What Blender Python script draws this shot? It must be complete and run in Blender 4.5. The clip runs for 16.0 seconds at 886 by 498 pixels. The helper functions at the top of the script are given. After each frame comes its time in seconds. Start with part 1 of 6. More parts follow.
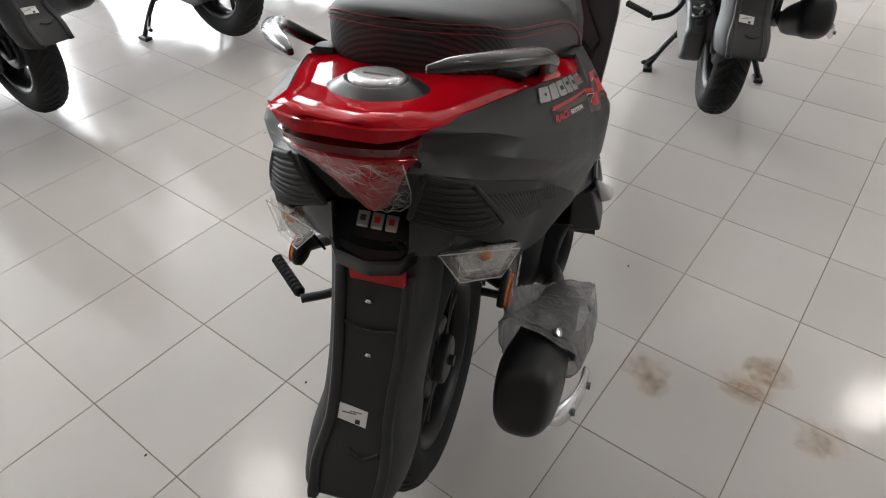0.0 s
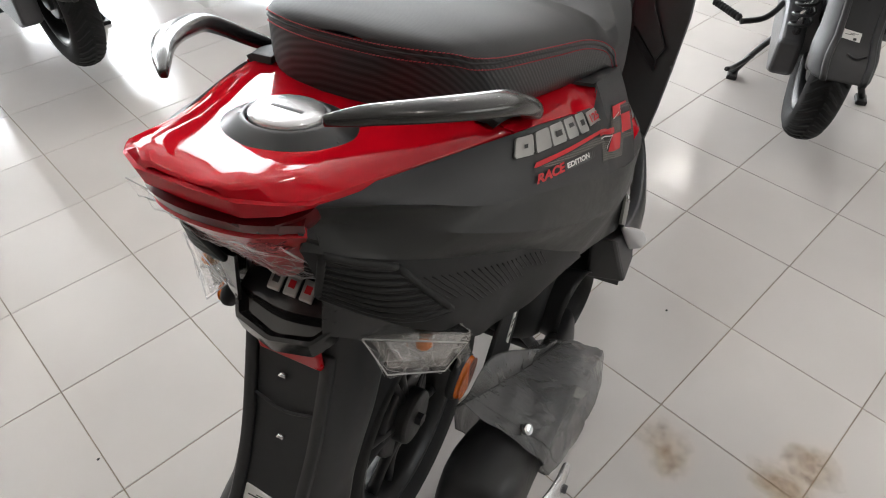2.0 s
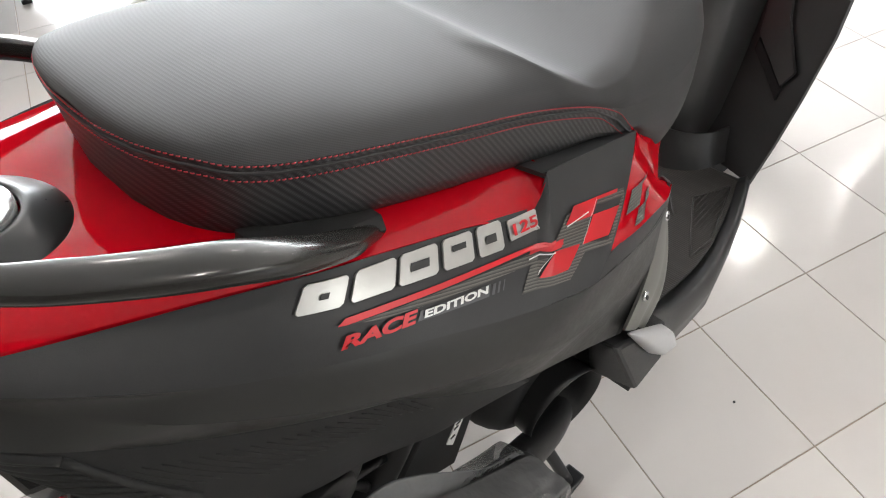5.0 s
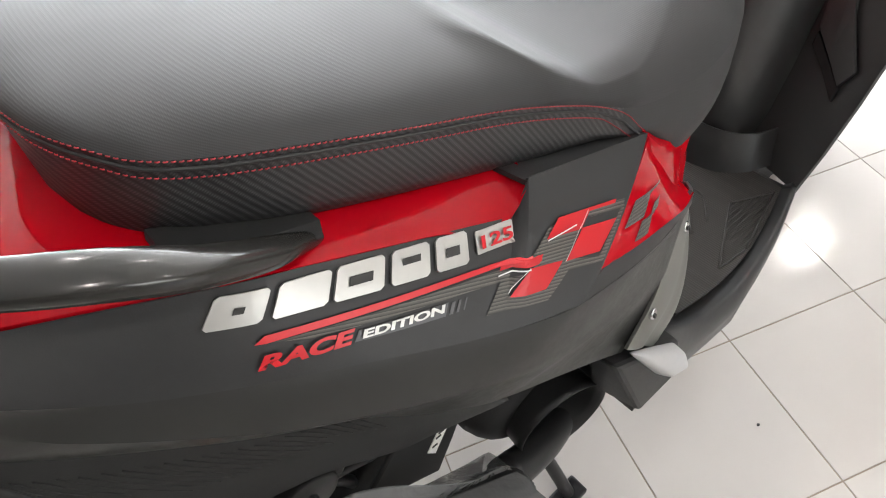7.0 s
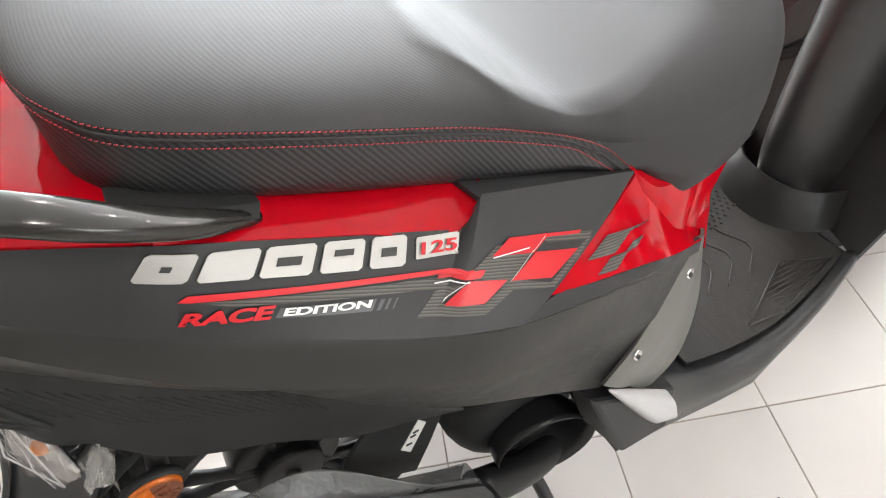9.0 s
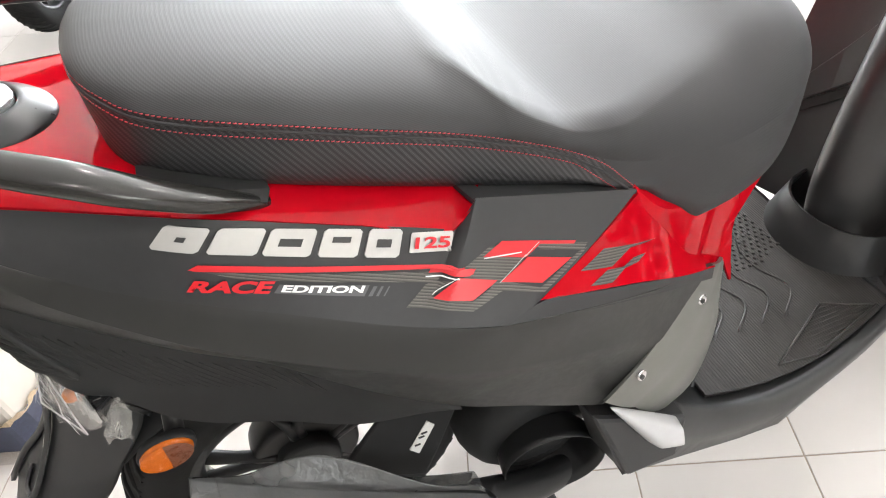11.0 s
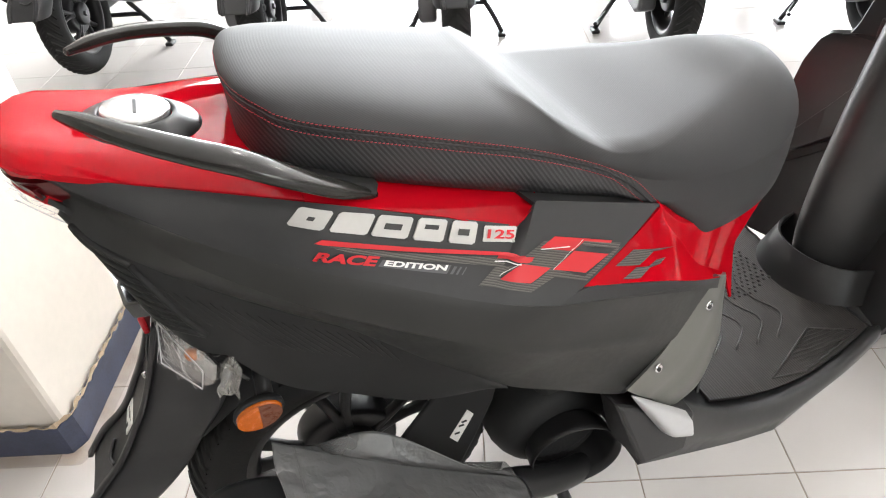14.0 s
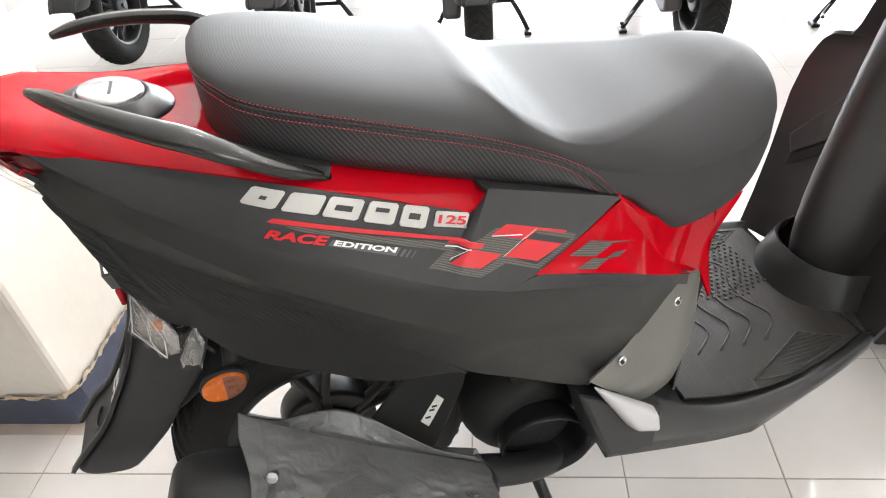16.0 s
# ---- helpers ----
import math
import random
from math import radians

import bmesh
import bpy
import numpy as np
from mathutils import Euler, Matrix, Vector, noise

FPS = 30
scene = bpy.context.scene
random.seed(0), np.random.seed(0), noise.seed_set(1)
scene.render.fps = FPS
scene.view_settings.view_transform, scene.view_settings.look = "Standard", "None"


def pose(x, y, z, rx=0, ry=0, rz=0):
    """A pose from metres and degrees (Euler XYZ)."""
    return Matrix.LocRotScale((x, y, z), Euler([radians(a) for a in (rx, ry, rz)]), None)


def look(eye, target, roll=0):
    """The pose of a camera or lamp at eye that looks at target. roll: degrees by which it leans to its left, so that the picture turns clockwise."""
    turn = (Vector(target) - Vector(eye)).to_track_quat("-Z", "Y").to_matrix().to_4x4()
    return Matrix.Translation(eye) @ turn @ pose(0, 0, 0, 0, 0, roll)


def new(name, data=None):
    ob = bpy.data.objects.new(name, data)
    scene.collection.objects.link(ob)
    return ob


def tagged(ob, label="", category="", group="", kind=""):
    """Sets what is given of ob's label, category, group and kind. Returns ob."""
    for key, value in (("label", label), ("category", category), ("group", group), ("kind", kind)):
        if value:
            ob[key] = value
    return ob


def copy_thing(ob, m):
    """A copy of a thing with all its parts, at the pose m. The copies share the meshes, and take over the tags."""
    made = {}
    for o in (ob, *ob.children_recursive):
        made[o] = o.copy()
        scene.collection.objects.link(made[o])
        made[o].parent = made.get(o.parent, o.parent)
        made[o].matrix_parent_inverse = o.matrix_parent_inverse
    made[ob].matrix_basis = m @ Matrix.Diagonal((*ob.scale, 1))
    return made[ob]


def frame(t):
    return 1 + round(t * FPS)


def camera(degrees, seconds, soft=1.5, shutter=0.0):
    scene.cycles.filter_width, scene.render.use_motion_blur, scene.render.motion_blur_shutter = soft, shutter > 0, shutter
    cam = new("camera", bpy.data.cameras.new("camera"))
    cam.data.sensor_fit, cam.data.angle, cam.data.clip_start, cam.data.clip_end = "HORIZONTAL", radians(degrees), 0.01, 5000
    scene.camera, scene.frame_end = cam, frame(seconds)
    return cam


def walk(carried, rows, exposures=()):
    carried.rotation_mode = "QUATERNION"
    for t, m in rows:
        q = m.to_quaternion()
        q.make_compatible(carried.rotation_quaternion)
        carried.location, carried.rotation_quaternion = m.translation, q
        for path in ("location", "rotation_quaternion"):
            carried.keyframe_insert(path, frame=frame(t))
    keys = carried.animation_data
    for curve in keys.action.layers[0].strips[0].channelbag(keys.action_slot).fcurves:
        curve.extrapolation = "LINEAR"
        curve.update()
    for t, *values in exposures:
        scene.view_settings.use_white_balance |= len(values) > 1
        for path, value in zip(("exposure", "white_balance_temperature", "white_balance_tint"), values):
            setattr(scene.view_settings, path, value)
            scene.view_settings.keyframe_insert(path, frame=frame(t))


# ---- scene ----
cam = camera(67.7, 16.0, soft=1.1)
PATH = [
    (0, (-1.169, -0.268, 1.237), (0.275, 0.178, -0.074), -0.4),
    (0.5, (-1.119, -0.264, 1.222), (0.309, 0.138, -0.12), 0.8),
    (1, (-1.077, -0.262, 1.212), (0.312, 0.144, -0.169), 0.7),
    (1.5, (-1.01, -0.278, 1.203), (0.328, 0.244, -0.189), -0.2),
    (2, (-0.918, -0.325, 1.202), (0.391, 0.297, -0.177), 0.8),
    (2.5, (-0.825, -0.378, 1.208), (0.433, 0.363, -0.158), 0.4),
    (3, (-0.759, -0.419, 1.204), (0.43, 0.411, -0.174), -1.0),
    (3.5, (-0.709, -0.434, 1.193), (0.425, 0.437, -0.206), -2.3),
    (4, (-0.657, -0.427, 1.183), (0.436, 0.479, -0.226), -2.7),
    (4.5, (-0.598, -0.413, 1.168), (0.443, 0.524, -0.259), -2.9),
    (4.7, (-0.571, -0.41, 1.169), (0.419, 0.525, -0.295), -3.0),
    (6.8, (-0.46, -0.407, 1.138), (0.361, 0.586, -0.392), -4.3),
    (7, (-0.452, -0.415, 1.138), (0.34, 0.603, -0.391), -4.8),
    (7.5, (-0.427, -0.441, 1.139), (0.302, 0.637, -0.38), -4.6),
    (8, (-0.407, -0.466, 1.144), (0.264, 0.68, -0.351), -4.7),
    (8.5, (-0.387, -0.483, 1.146), (0.224, 0.706, -0.341), -5.4),
    (10.8, (-0.331, -0.565, 1.146), (0.08, 0.785, -0.272), -7.1),
    (11, (-0.331, -0.569, 1.149), (0.068, 0.803, -0.25), -7.5),
    (11.5, (-0.343, -0.576, 1.155), (0.064, 0.824, -0.214), -6.8),
    (12, (-0.367, -0.592, 1.163), (0.041, 0.829, -0.183), -6.9),
    (12.5, (-0.396, -0.618, 1.175), (0.049, 0.818, -0.143), -4.8),
    (13, (-0.423, -0.64, 1.185), (0.034, 0.814, -0.11), -4.2),
    (13.5, (-0.443, -0.661, 1.194), (0.049, 0.803, -0.077), -3.8),
    (14, (-0.451, -0.671, 1.195), (0.035, 0.793, -0.078), -4.2),
    (14.5, (-0.439, -0.68, 1.193), (0.034, 0.787, -0.081), -4.2),
    (15, (-0.412, -0.694, 1.191), (0.049, 0.772, -0.088), -4.2),
    (15.5, (-0.386, -0.715, 1.19), (0.024, 0.766, -0.09), -4.4),
    (16, (-0.376, -0.725, 1.191), (0.001, 0.775, -0.077), -4.9),
]
EXPO = [(0.0, 0.37), (2.0, 0.67), (3.5, 0.87), (4.7, 1.15), (7.0, 1.43), (8.5, 1.70), (11.0, 1.89), (12.5, 1.75), (14.0, 1.60), (16.0, 1.64)]
walk(cam, [(t, look(eye, target, roll)) for t, eye, target, roll in PATH], exposures=EXPO)

# ---------------------------------------------------------------- light
world = bpy.data.worlds.new("world")
scene.world = world
world.use_nodes = True
_n = world.node_tree.nodes
_sky = _n.new("ShaderNodeTexSky")
_sky.sky_type, _sky.sun_disc = "NISHITA", False
_sky.sun_elevation, _sky.sun_rotation = radians(50), radians(20)
world.node_tree.links.new(_sky.outputs[0], _n["Background"].inputs[0])
_n["Background"].inputs[1].default_value = 0.15

# the room lies along the tiles: its axes are turned by -20 degrees
TURN_ROOM = -20.0
CORNER = (0.0, -0.407)
ROOM = pose(CORNER[0], CORNER[1], 0, 0, 0, TURN_ROOM)


def area_lamp(name, m, sx, sy, power, colour):
    d = bpy.data.lights.new(name, "AREA")
    d.shape, d.size, d.size_y, d.energy, d.color = "RECTANGLE", sx, sy, power, colour
    ob = new(name, d)
    ob.matrix_world = m
    return ob


# daylight through the shop front, and a fill lamp added at an unseen side opening
area_lamp("daylight_side", ROOM @ pose(4.5, -5.3, 2.0, 90, 0, 0), 3.9, 1.5, 46, (1.0, 0.94, 0.85))
BAYS = [(-2.4, -0.6), (-0.2, 1.6), (2.0, 3.8), (4.2, 6.0), (6.4, 8.4)]
for x0, x1 in BAYS:
    area_lamp("daylight_front", ROOM @ pose((x0 + x1) / 2, 6.66, 1.45, -90, 0, 0), x1 - x0, 2.6, 105, (0.94, 0.97, 1.0))


# ---------------------------------------------------------------- materials
def material(name):
    m = bpy.data.materials.new(name)
    m.use_nodes = True
    t = m.node_tree
    return m, t.nodes, t.links, t.nodes["Principled BSDF"]


def plain(name, colour, rough, metal=0.0, coat=0.0, spread=0.06, scale=14.0, bump=0.0, bump_scale=400.0, spec=0.5, rough_spread=0.08):
    """A surface whose colour and gloss wander a little at two scales, with a fine relief."""
    m, n, l, b = material(name)
    co = n.new("ShaderNodeTexCoord")
    n1, n2 = n.new("ShaderNodeTexNoise"), n.new("ShaderNodeTexNoise")
    n1.inputs["Scale"].default_value, n2.inputs["Scale"].default_value = scale, scale * 9
    n1.inputs["Detail"].default_value = n2.inputs["Detail"].default_value = 5
    mix = n.new("ShaderNodeMath")
    mix.operation = "MULTIPLY_ADD"
    mix.inputs[1].default_value = 0.6
    half = n.new("ShaderNodeMath")
    half.operation = "MULTIPLY"
    half.inputs[1].default_value = 0.4
    for a in (n1, n2):
        l.new(co.outputs["Object"], a.inputs["Vector"])
    l.new(n2.outputs["Fac"], half.inputs[0])
    l.new(n1.outputs["Fac"], mix.inputs[0])
    l.new(half.outputs[0], mix.inputs[2])
    ramp = n.new("ShaderNodeMapRange")
    ramp.inputs[1].default_value, ramp.inputs[2].default_value = 0.3, 0.7
    ramp.inputs[3].default_value, ramp.inputs[4].default_value = 1 - spread, 1 + spread
    l.new(mix.outputs[0], ramp.inputs[0])
    tint = n.new("ShaderNodeMix")
    tint.data_type, tint.blend_type = "RGBA", "MULTIPLY"
    tint.inputs["Factor"].default_value = 1
    tint.inputs["A"].default_value = (*colour, 1)
    l.new(ramp.outputs[0], tint.inputs["B"])
    l.new(tint.outputs["Result"], b.inputs["Base Color"])
    r = n.new("ShaderNodeMapRange")
    r.inputs[1].default_value, r.inputs[2].default_value = 0.3, 0.7
    k = rough_spread * (0.25 if metal > 0.3 or coat > 0.5 else 1)
    r.inputs[3].default_value, r.inputs[4].default_value = max(0.02, rough - k), min(1, rough + k)
    l.new(mix.outputs[0], r.inputs[0])
    l.new(r.outputs[0], b.inputs["Roughness"])
    b.inputs["Metallic"].default_value = metal
    b.inputs["Coat Weight"].default_value = coat
    b.inputs["Coat Roughness"].default_value = 0.04
    b.inputs["Specular IOR Level"].default_value = spec
    if bump:
        n3 = n.new("ShaderNodeTexNoise")
        n3.inputs["Scale"].default_value = bump_scale
        bp = n.new("ShaderNodeBump")
        bp.inputs["Strength"].default_value, bp.inputs["Distance"].default_value = bump, 0.001
        l.new(co.outputs["Object"], n3.inputs["Vector"])
        l.new(n3.outputs["Fac"], bp.inputs["Height"])
        l.new(bp.outputs[0], b.inputs["Normal"])
    return m


def clear(name, colour, rough, ior=1.45, weight=1.0, bump=0.0, bump_scale=60.0):
    m, n, l, b = material(name)
    b.inputs["Base Color"].default_value = (*colour, 1)
    b.inputs["Roughness"].default_value = rough
    b.inputs["IOR"].default_value = ior
    b.inputs["Transmission Weight"].default_value = weight
    if bump:
        co, n3, bp = n.new("ShaderNodeTexCoord"), n.new("ShaderNodeTexNoise"), n.new("ShaderNodeBump")
        n3.inputs["Scale"].default_value, n3.inputs["Detail"].default_value = bump_scale, 6
        bp.inputs["Strength"].default_value, bp.inputs["Distance"].default_value = bump, 0.004
        l.new(co.outputs["Object"], n3.inputs["Vector"])
        l.new(n3.outputs["Fac"], bp.inputs["Height"])
        l.new(bp.outputs[0], b.inputs["Normal"])
    return m


def film(name, colour, alpha, rough, bump, scale):
    """Thin plastic sheet: partly see-through, crumpled, with sharp glints."""
    m, n, l, b = material(name)
    b.inputs["Base Color"].default_value = (*colour, 1)
    b.inputs["Roughness"].default_value = rough
    co, n3, bp = n.new("ShaderNodeTexCoord"), n.new("ShaderNodeTexVoronoi"), n.new("ShaderNodeBump")
    n4 = n.new("ShaderNodeTexNoise")
    n4.inputs["Scale"].default_value, n4.inputs["Detail"].default_value = scale * 0.6, 5
    n3.feature = "DISTANCE_TO_EDGE"
    n3.inputs["Scale"].default_value = scale
    mul = n.new("ShaderNodeMath")
    mul.operation = "ADD"
    l.new(co.outputs["Object"], n4.inputs["Vector"])
    l.new(n4.outputs["Color"], n3.inputs["Vector"])
    n3.inputs["Scale"].default_value = 7
    l.new(n3.outputs["Distance"], mul.inputs[0])
    l.new(n4.outputs["Fac"], mul.inputs[1])
    bp.inputs["Strength"].default_value, bp.inputs["Distance"].default_value = bump, 0.01
    l.new(mul.outputs[0], bp.inputs["Height"])
    l.new(bp.outputs[0], b.inputs["Normal"])
    a = n.new("ShaderNodeMapRange")
    a.inputs[1].default_value, a.inputs[2].default_value = 0.35, 0.7
    a.inputs[3].default_value, a.inputs[4].default_value = alpha * 0.7, min(1, alpha * 1.35)
    l.new(n4.outputs["Fac"], a.inputs[0])
    l.new(a.outputs[0], b.inputs["Alpha"])
    return m


def weave(name, base, light, period, turn, rough, profile="SIN", cross=0.35, relief=0.4):
    """Carbon-look twill: slanted bands of the given period, broken by finer bands across them."""
    m, n, l, b = material(name)
    co, mp = n.new("ShaderNodeTexCoord"), n.new("ShaderNodeMapping")
    mp.inputs["Rotation"].default_value = (0, radians(turn), 0)
    w1, w2 = n.new("ShaderNodeTexWave"), n.new("ShaderNodeTexWave")
    w1.bands_direction, w2.bands_direction = "X", "Z"
    w1.wave_profile = profile
    w1.inputs["Scale"].default_value, w2.inputs["Scale"].default_value = 0.314 / period, 0.314 / (period * cross)
    w1.inputs["Distortion"].default_value, w2.inputs["Distortion"].default_value = 0.1, 0.1
    l.new(co.outputs["Object"], mp.inputs[0])
    l.new(mp.outputs[0], w1.inputs["Vector"])
    l.new(mp.outputs[0], w2.inputs["Vector"])
    soft = n.new("ShaderNodeMapRange")
    soft.inputs[3].default_value = 0.55
    l.new(w2.outputs["Fac"], soft.inputs[0])
    mu = n.new("ShaderNodeMath")
    mu.operation = "MULTIPLY"
    l.new(w1.outputs["Fac"], mu.inputs[0])
    l.new(soft.outputs[0], mu.inputs[1])
    mx = n.new("ShaderNodeMix")
    mx.data_type = "RGBA"
    mx.inputs["A"].default_value, mx.inputs["B"].default_value = (*base, 1), (*light, 1)
    l.new(mu.outputs[0], mx.inputs["Factor"])
    l.new(mx.outputs["Result"], b.inputs["Base Color"])
    b.inputs["Roughness"].default_value = rough
    bp = n.new("ShaderNodeBump")
    bp.inputs["Strength"].default_value, bp.inputs["Distance"].default_value = relief, 0.0005
    l.new(mu.outputs[0], bp.inputs["Height"])
    l.new(bp.outputs[0], b.inputs["Normal"])
    return m


RED = plain("red_paint", (0.43, 0.002, 0.009), 0.5, coat=0.42, spread=0.03, spec=0.0)
BLACK = plain("matte_black_plastic", (0.026, 0.026, 0.0275), 0.46, spread=0.12, bump=0.10, bump_scale=900, rough_spread=0.05, spec=0.42)
SATIN = plain("satin_black_plastic", (0.030, 0.030, 0.031), 0.35, spread=0.10, rough_spread=0.02, spec=0.6)
GREY = plain("dark_grey_paint", (0.027, 0.027, 0.0262), 0.44, spread=0.06, bump=0.05, bump_scale=1200, spec=0.35)
# the blue tint puts bluish haze into the parked scooters' dark paint
HAZED_DARK = plain("dark_paint_haze_tint", (0.014, 0.018, 0.027), 0.3, coat=0.5, spread=0.06)
GREY_LIGHT = plain("grey_metallic_paint", (0.165, 0.165, 0.152), 0.40, spread=0.06, metal=0.4)
TRIM = plain("textured_black_trim", (0.019, 0.019, 0.0195), 0.60, spread=0.15, bump=0.15, bump_scale=700, spec=0.28, rough_spread=0.04)
SURROUND = plain("satin_black_surround", (0.017, 0.017, 0.0175), 0.33, spread=0.1)
GLOSS = plain("gloss_black_paint", (0.016, 0.016, 0.017), 0.14, spread=0.1)
RAIL = plain("satin_grey_rail", (0.019, 0.0175, 0.0165), 0.24, metal=0.2, coat=0.3, spread=0.03, rough_spread=0.02)
SEAT_TOP = weave("seat_leatherette", (0.0255, 0.0255, 0.0270), (0.031, 0.031, 0.0335), 0.0013, 58, 0.66, cross=0.8, relief=0.11)
SEAT_SIDE = weave("seat_carbon_weave", (0.010, 0.010, 0.011), (0.050, 0.050, 0.053), 0.0042, 32, 0.45)
CARBON = weave("carbon_decal", (0.014, 0.013, 0.012), (0.17, 0.16, 0.14), 0.0021, 68, 0.4, "SAW", 0.3)
THREAD = plain("red_thread", (0.52, 0.05, 0.065), 0.7)
RUBBER = plain("tyre_rubber", (0.013, 0.013, 0.0135), 0.75, spread=0.25, bump=0.3, bump_scale=300, spec=0.3)
RIM = plain("black_alloy", (0.014, 0.014, 0.015), 0.36, metal=0.1, spec=0.35)
CHROME = plain("polished_metal", (0.75, 0.75, 0.76), 0.18, metal=1.0)
SILVER = plain("silver_paint", (0.70, 0.70, 0.71), 0.26, metal=0.75)
FOOTREST = plain("satin_aluminium", (0.50, 0.50, 0.51), 0.42, metal=0.3)
BADGE = plain("satin_silver_badge", (0.47, 0.465, 0.45), 0.33, metal=0.6)
ALLOY = plain("cast_alloy", (0.11, 0.11, 0.115), 0.45, metal=0.8, bump=0.3)
STEEL = plain("black_steel", (0.016, 0.016, 0.017), 0.42, metal=0.1, spec=0.4)
WHITE = plain("white_print", (0.78, 0.78, 0.76), 0.5)
DECAL_RED = plain("red_print", (0.56, 0.006, 0.014), 0.35, spread=0.03)
LABEL = plain("paper_label", (0.80, 0.79, 0.76), 0.6)
INK = plain("label_ink", (0.03, 0.03, 0.03), 0.6)
LENS = film("clear_lens", (0.90, 0.84, 0.78), 0.17, 0.06, 0.5, 40)
AMBER = plain("amber_bulb", (0.50, 0.15, 0.03), 0.3)
# brown copy of the orange reflector, coloured as its shaded half
AMBER_SHADED = plain("shaded_reflector_half", (0.15, 0.040, 0.012), 0.3, spread=0.25, scale=160, bump=0.7, bump_scale=600, coat=0.5)
ORANGE = plain("orange_reflector", (0.56, 0.12, 0.004), 0.25, spread=0.2, scale=120, bump=0.7, bump_scale=500, coat=0.5)
TAIL_DARK = plain("dark_red_lens", (0.085, 0.002, 0.004), 0.3, coat=0.5, spec=0.2)
TAIL = plain("red_lens", (0.40, 0.004, 0.010), 0.3, coat=0.5, spec=0.2)
WRAP = film("crumpled_clear_film", (0.92, 0.88, 0.88), 0.075, 0.10, 0.8, 22)
BAG = film("grey_plastic_bag", (0.145, 0.145, 0.148), 0.88, 0.24, 0.35, 14)
FILM_END = film("loose_clear_film", (0.75, 0.73, 0.70), 0.30, 0.12, 0.6, 30)
FOLD = film("film_fold", (0.85, 0.84, 0.84), 0.42, 0.2, 0.1, 20)
MAT = weave("rubber_mat", (0.0115, 0.0100, 0.0090), (0.036, 0.032, 0.0285), 0.0032, 40, 0.55, cross=1.0, relief=0.9)
MAT_RIB = plain("rubber_mat_rib", (0.028, 0.026, 0.024), 0.5, spread=0.2)
PILLAR_PAINT = plain("cream_pillar_paint", (0.70, 0.645, 0.58), 0.7, spread=0.06, scale=5, bump=0.15, bump_scale=50)
# dark tone stands in for the dim room around the unseen walls
WALL_DIM = plain("unseen_wall_dimmed", (0.25, 0.235, 0.215), 0.8, spread=0.06, scale=3, bump=0.1, bump_scale=60)
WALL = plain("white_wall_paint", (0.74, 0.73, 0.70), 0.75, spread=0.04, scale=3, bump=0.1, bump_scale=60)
NAVY = plain("navy_skirting_paint", (0.050, 0.058, 0.095), 0.55, spread=0.35, scale=22)
BARE = plain("bare_plaster_edge", (0.50, 0.38, 0.26), 0.9, spread=0.3, scale=40, bump=0.6, bump_scale=120)
CEIL = plain("ceiling_white", (0.78, 0.78, 0.77), 0.8, spread=0.03, scale=2)
GROUT = plain("tile_grout", (0.27, 0.22, 0.17), 0.85, spread=0.3, scale=5)
FRAME = plain("window_frame_metal", (0.35, 0.36, 0.37), 0.4, metal=0.8)


def floor_tile_material():
    m, n, l, b = material("glazed_floor_tile")
    co, geo, info = n.new("ShaderNodeTexCoord"), n.new("ShaderNodeNewGeometry"), n.new("ShaderNodeObjectInfo")
    n1, n2, n3 = (n.new("ShaderNodeTexNoise") for _ in range(3))
    n1.inputs["Scale"].default_value, n2.inputs["Scale"].default_value, n3.inputs["Scale"].default_value = 2.2, 30, 5.0
    for a in (n1, n2, n3):
        a.inputs["Detail"].default_value = 6
        l.new(geo.outputs["Position"], a.inputs["Vector"])
    r1 = n.new("ShaderNodeMapRange")
    r1.inputs[1].default_value, r1.inputs[2].default_value, r1.inputs[3].default_value, r1.inputs[4].default_value = 0.3, 0.7, 0.93, 1.04
    l.new(n1.outputs["Fac"], r1.inputs[0])
    rnd = n.new("ShaderNodeMapRange")
    rnd.inputs[3].default_value, rnd.inputs[4].default_value = 0.95, 1.03
    l.new(info.outputs["Random"], rnd.inputs[0])
    mu = n.new("ShaderNodeMath")
    mu.operation = "MULTIPLY"
    l.new(r1.outputs[0], mu.inputs[0])
    l.new(rnd.outputs[0], mu.inputs[1])
    tint = n.new("ShaderNodeMix")
    tint.data_type, tint.blend_type = "RGBA", "MULTIPLY"
    tint.inputs["Factor"].default_value = 1
    tint.inputs["A"].default_value = (0.572, 0.541, 0.520, 1)
    l.new(mu.outputs[0], tint.inputs["B"])
    l.new(tint.outputs["Result"], b.inputs["Base Color"])
    r2 = n.new("ShaderNodeMapRange")
    r2.inputs[1].default_value, r2.inputs[2].default_value, r2.inputs[3].default_value, r2.inputs[4].default_value = 0.3, 0.7, 0.10, 0.22
    l.new(n3.outputs["Fac"], r2.inputs[0])
    l.new(r2.outputs[0], b.inputs["Roughness"])
    bp = n.new("ShaderNodeBump")
    bp.inputs["Strength"].default_value, bp.inputs["Distance"].default_value = 0.12, 0.002
    l.new(n3.outputs["Fac"], bp.inputs["Height"])
    l.new(bp.outputs[0], b.inputs["Normal"])
    return m


TILE = floor_tile_material()
STAIN = film("brown_dried_stain", (0.36, 0.19, 0.05), 0.25, 0.6, 0.1, 30)


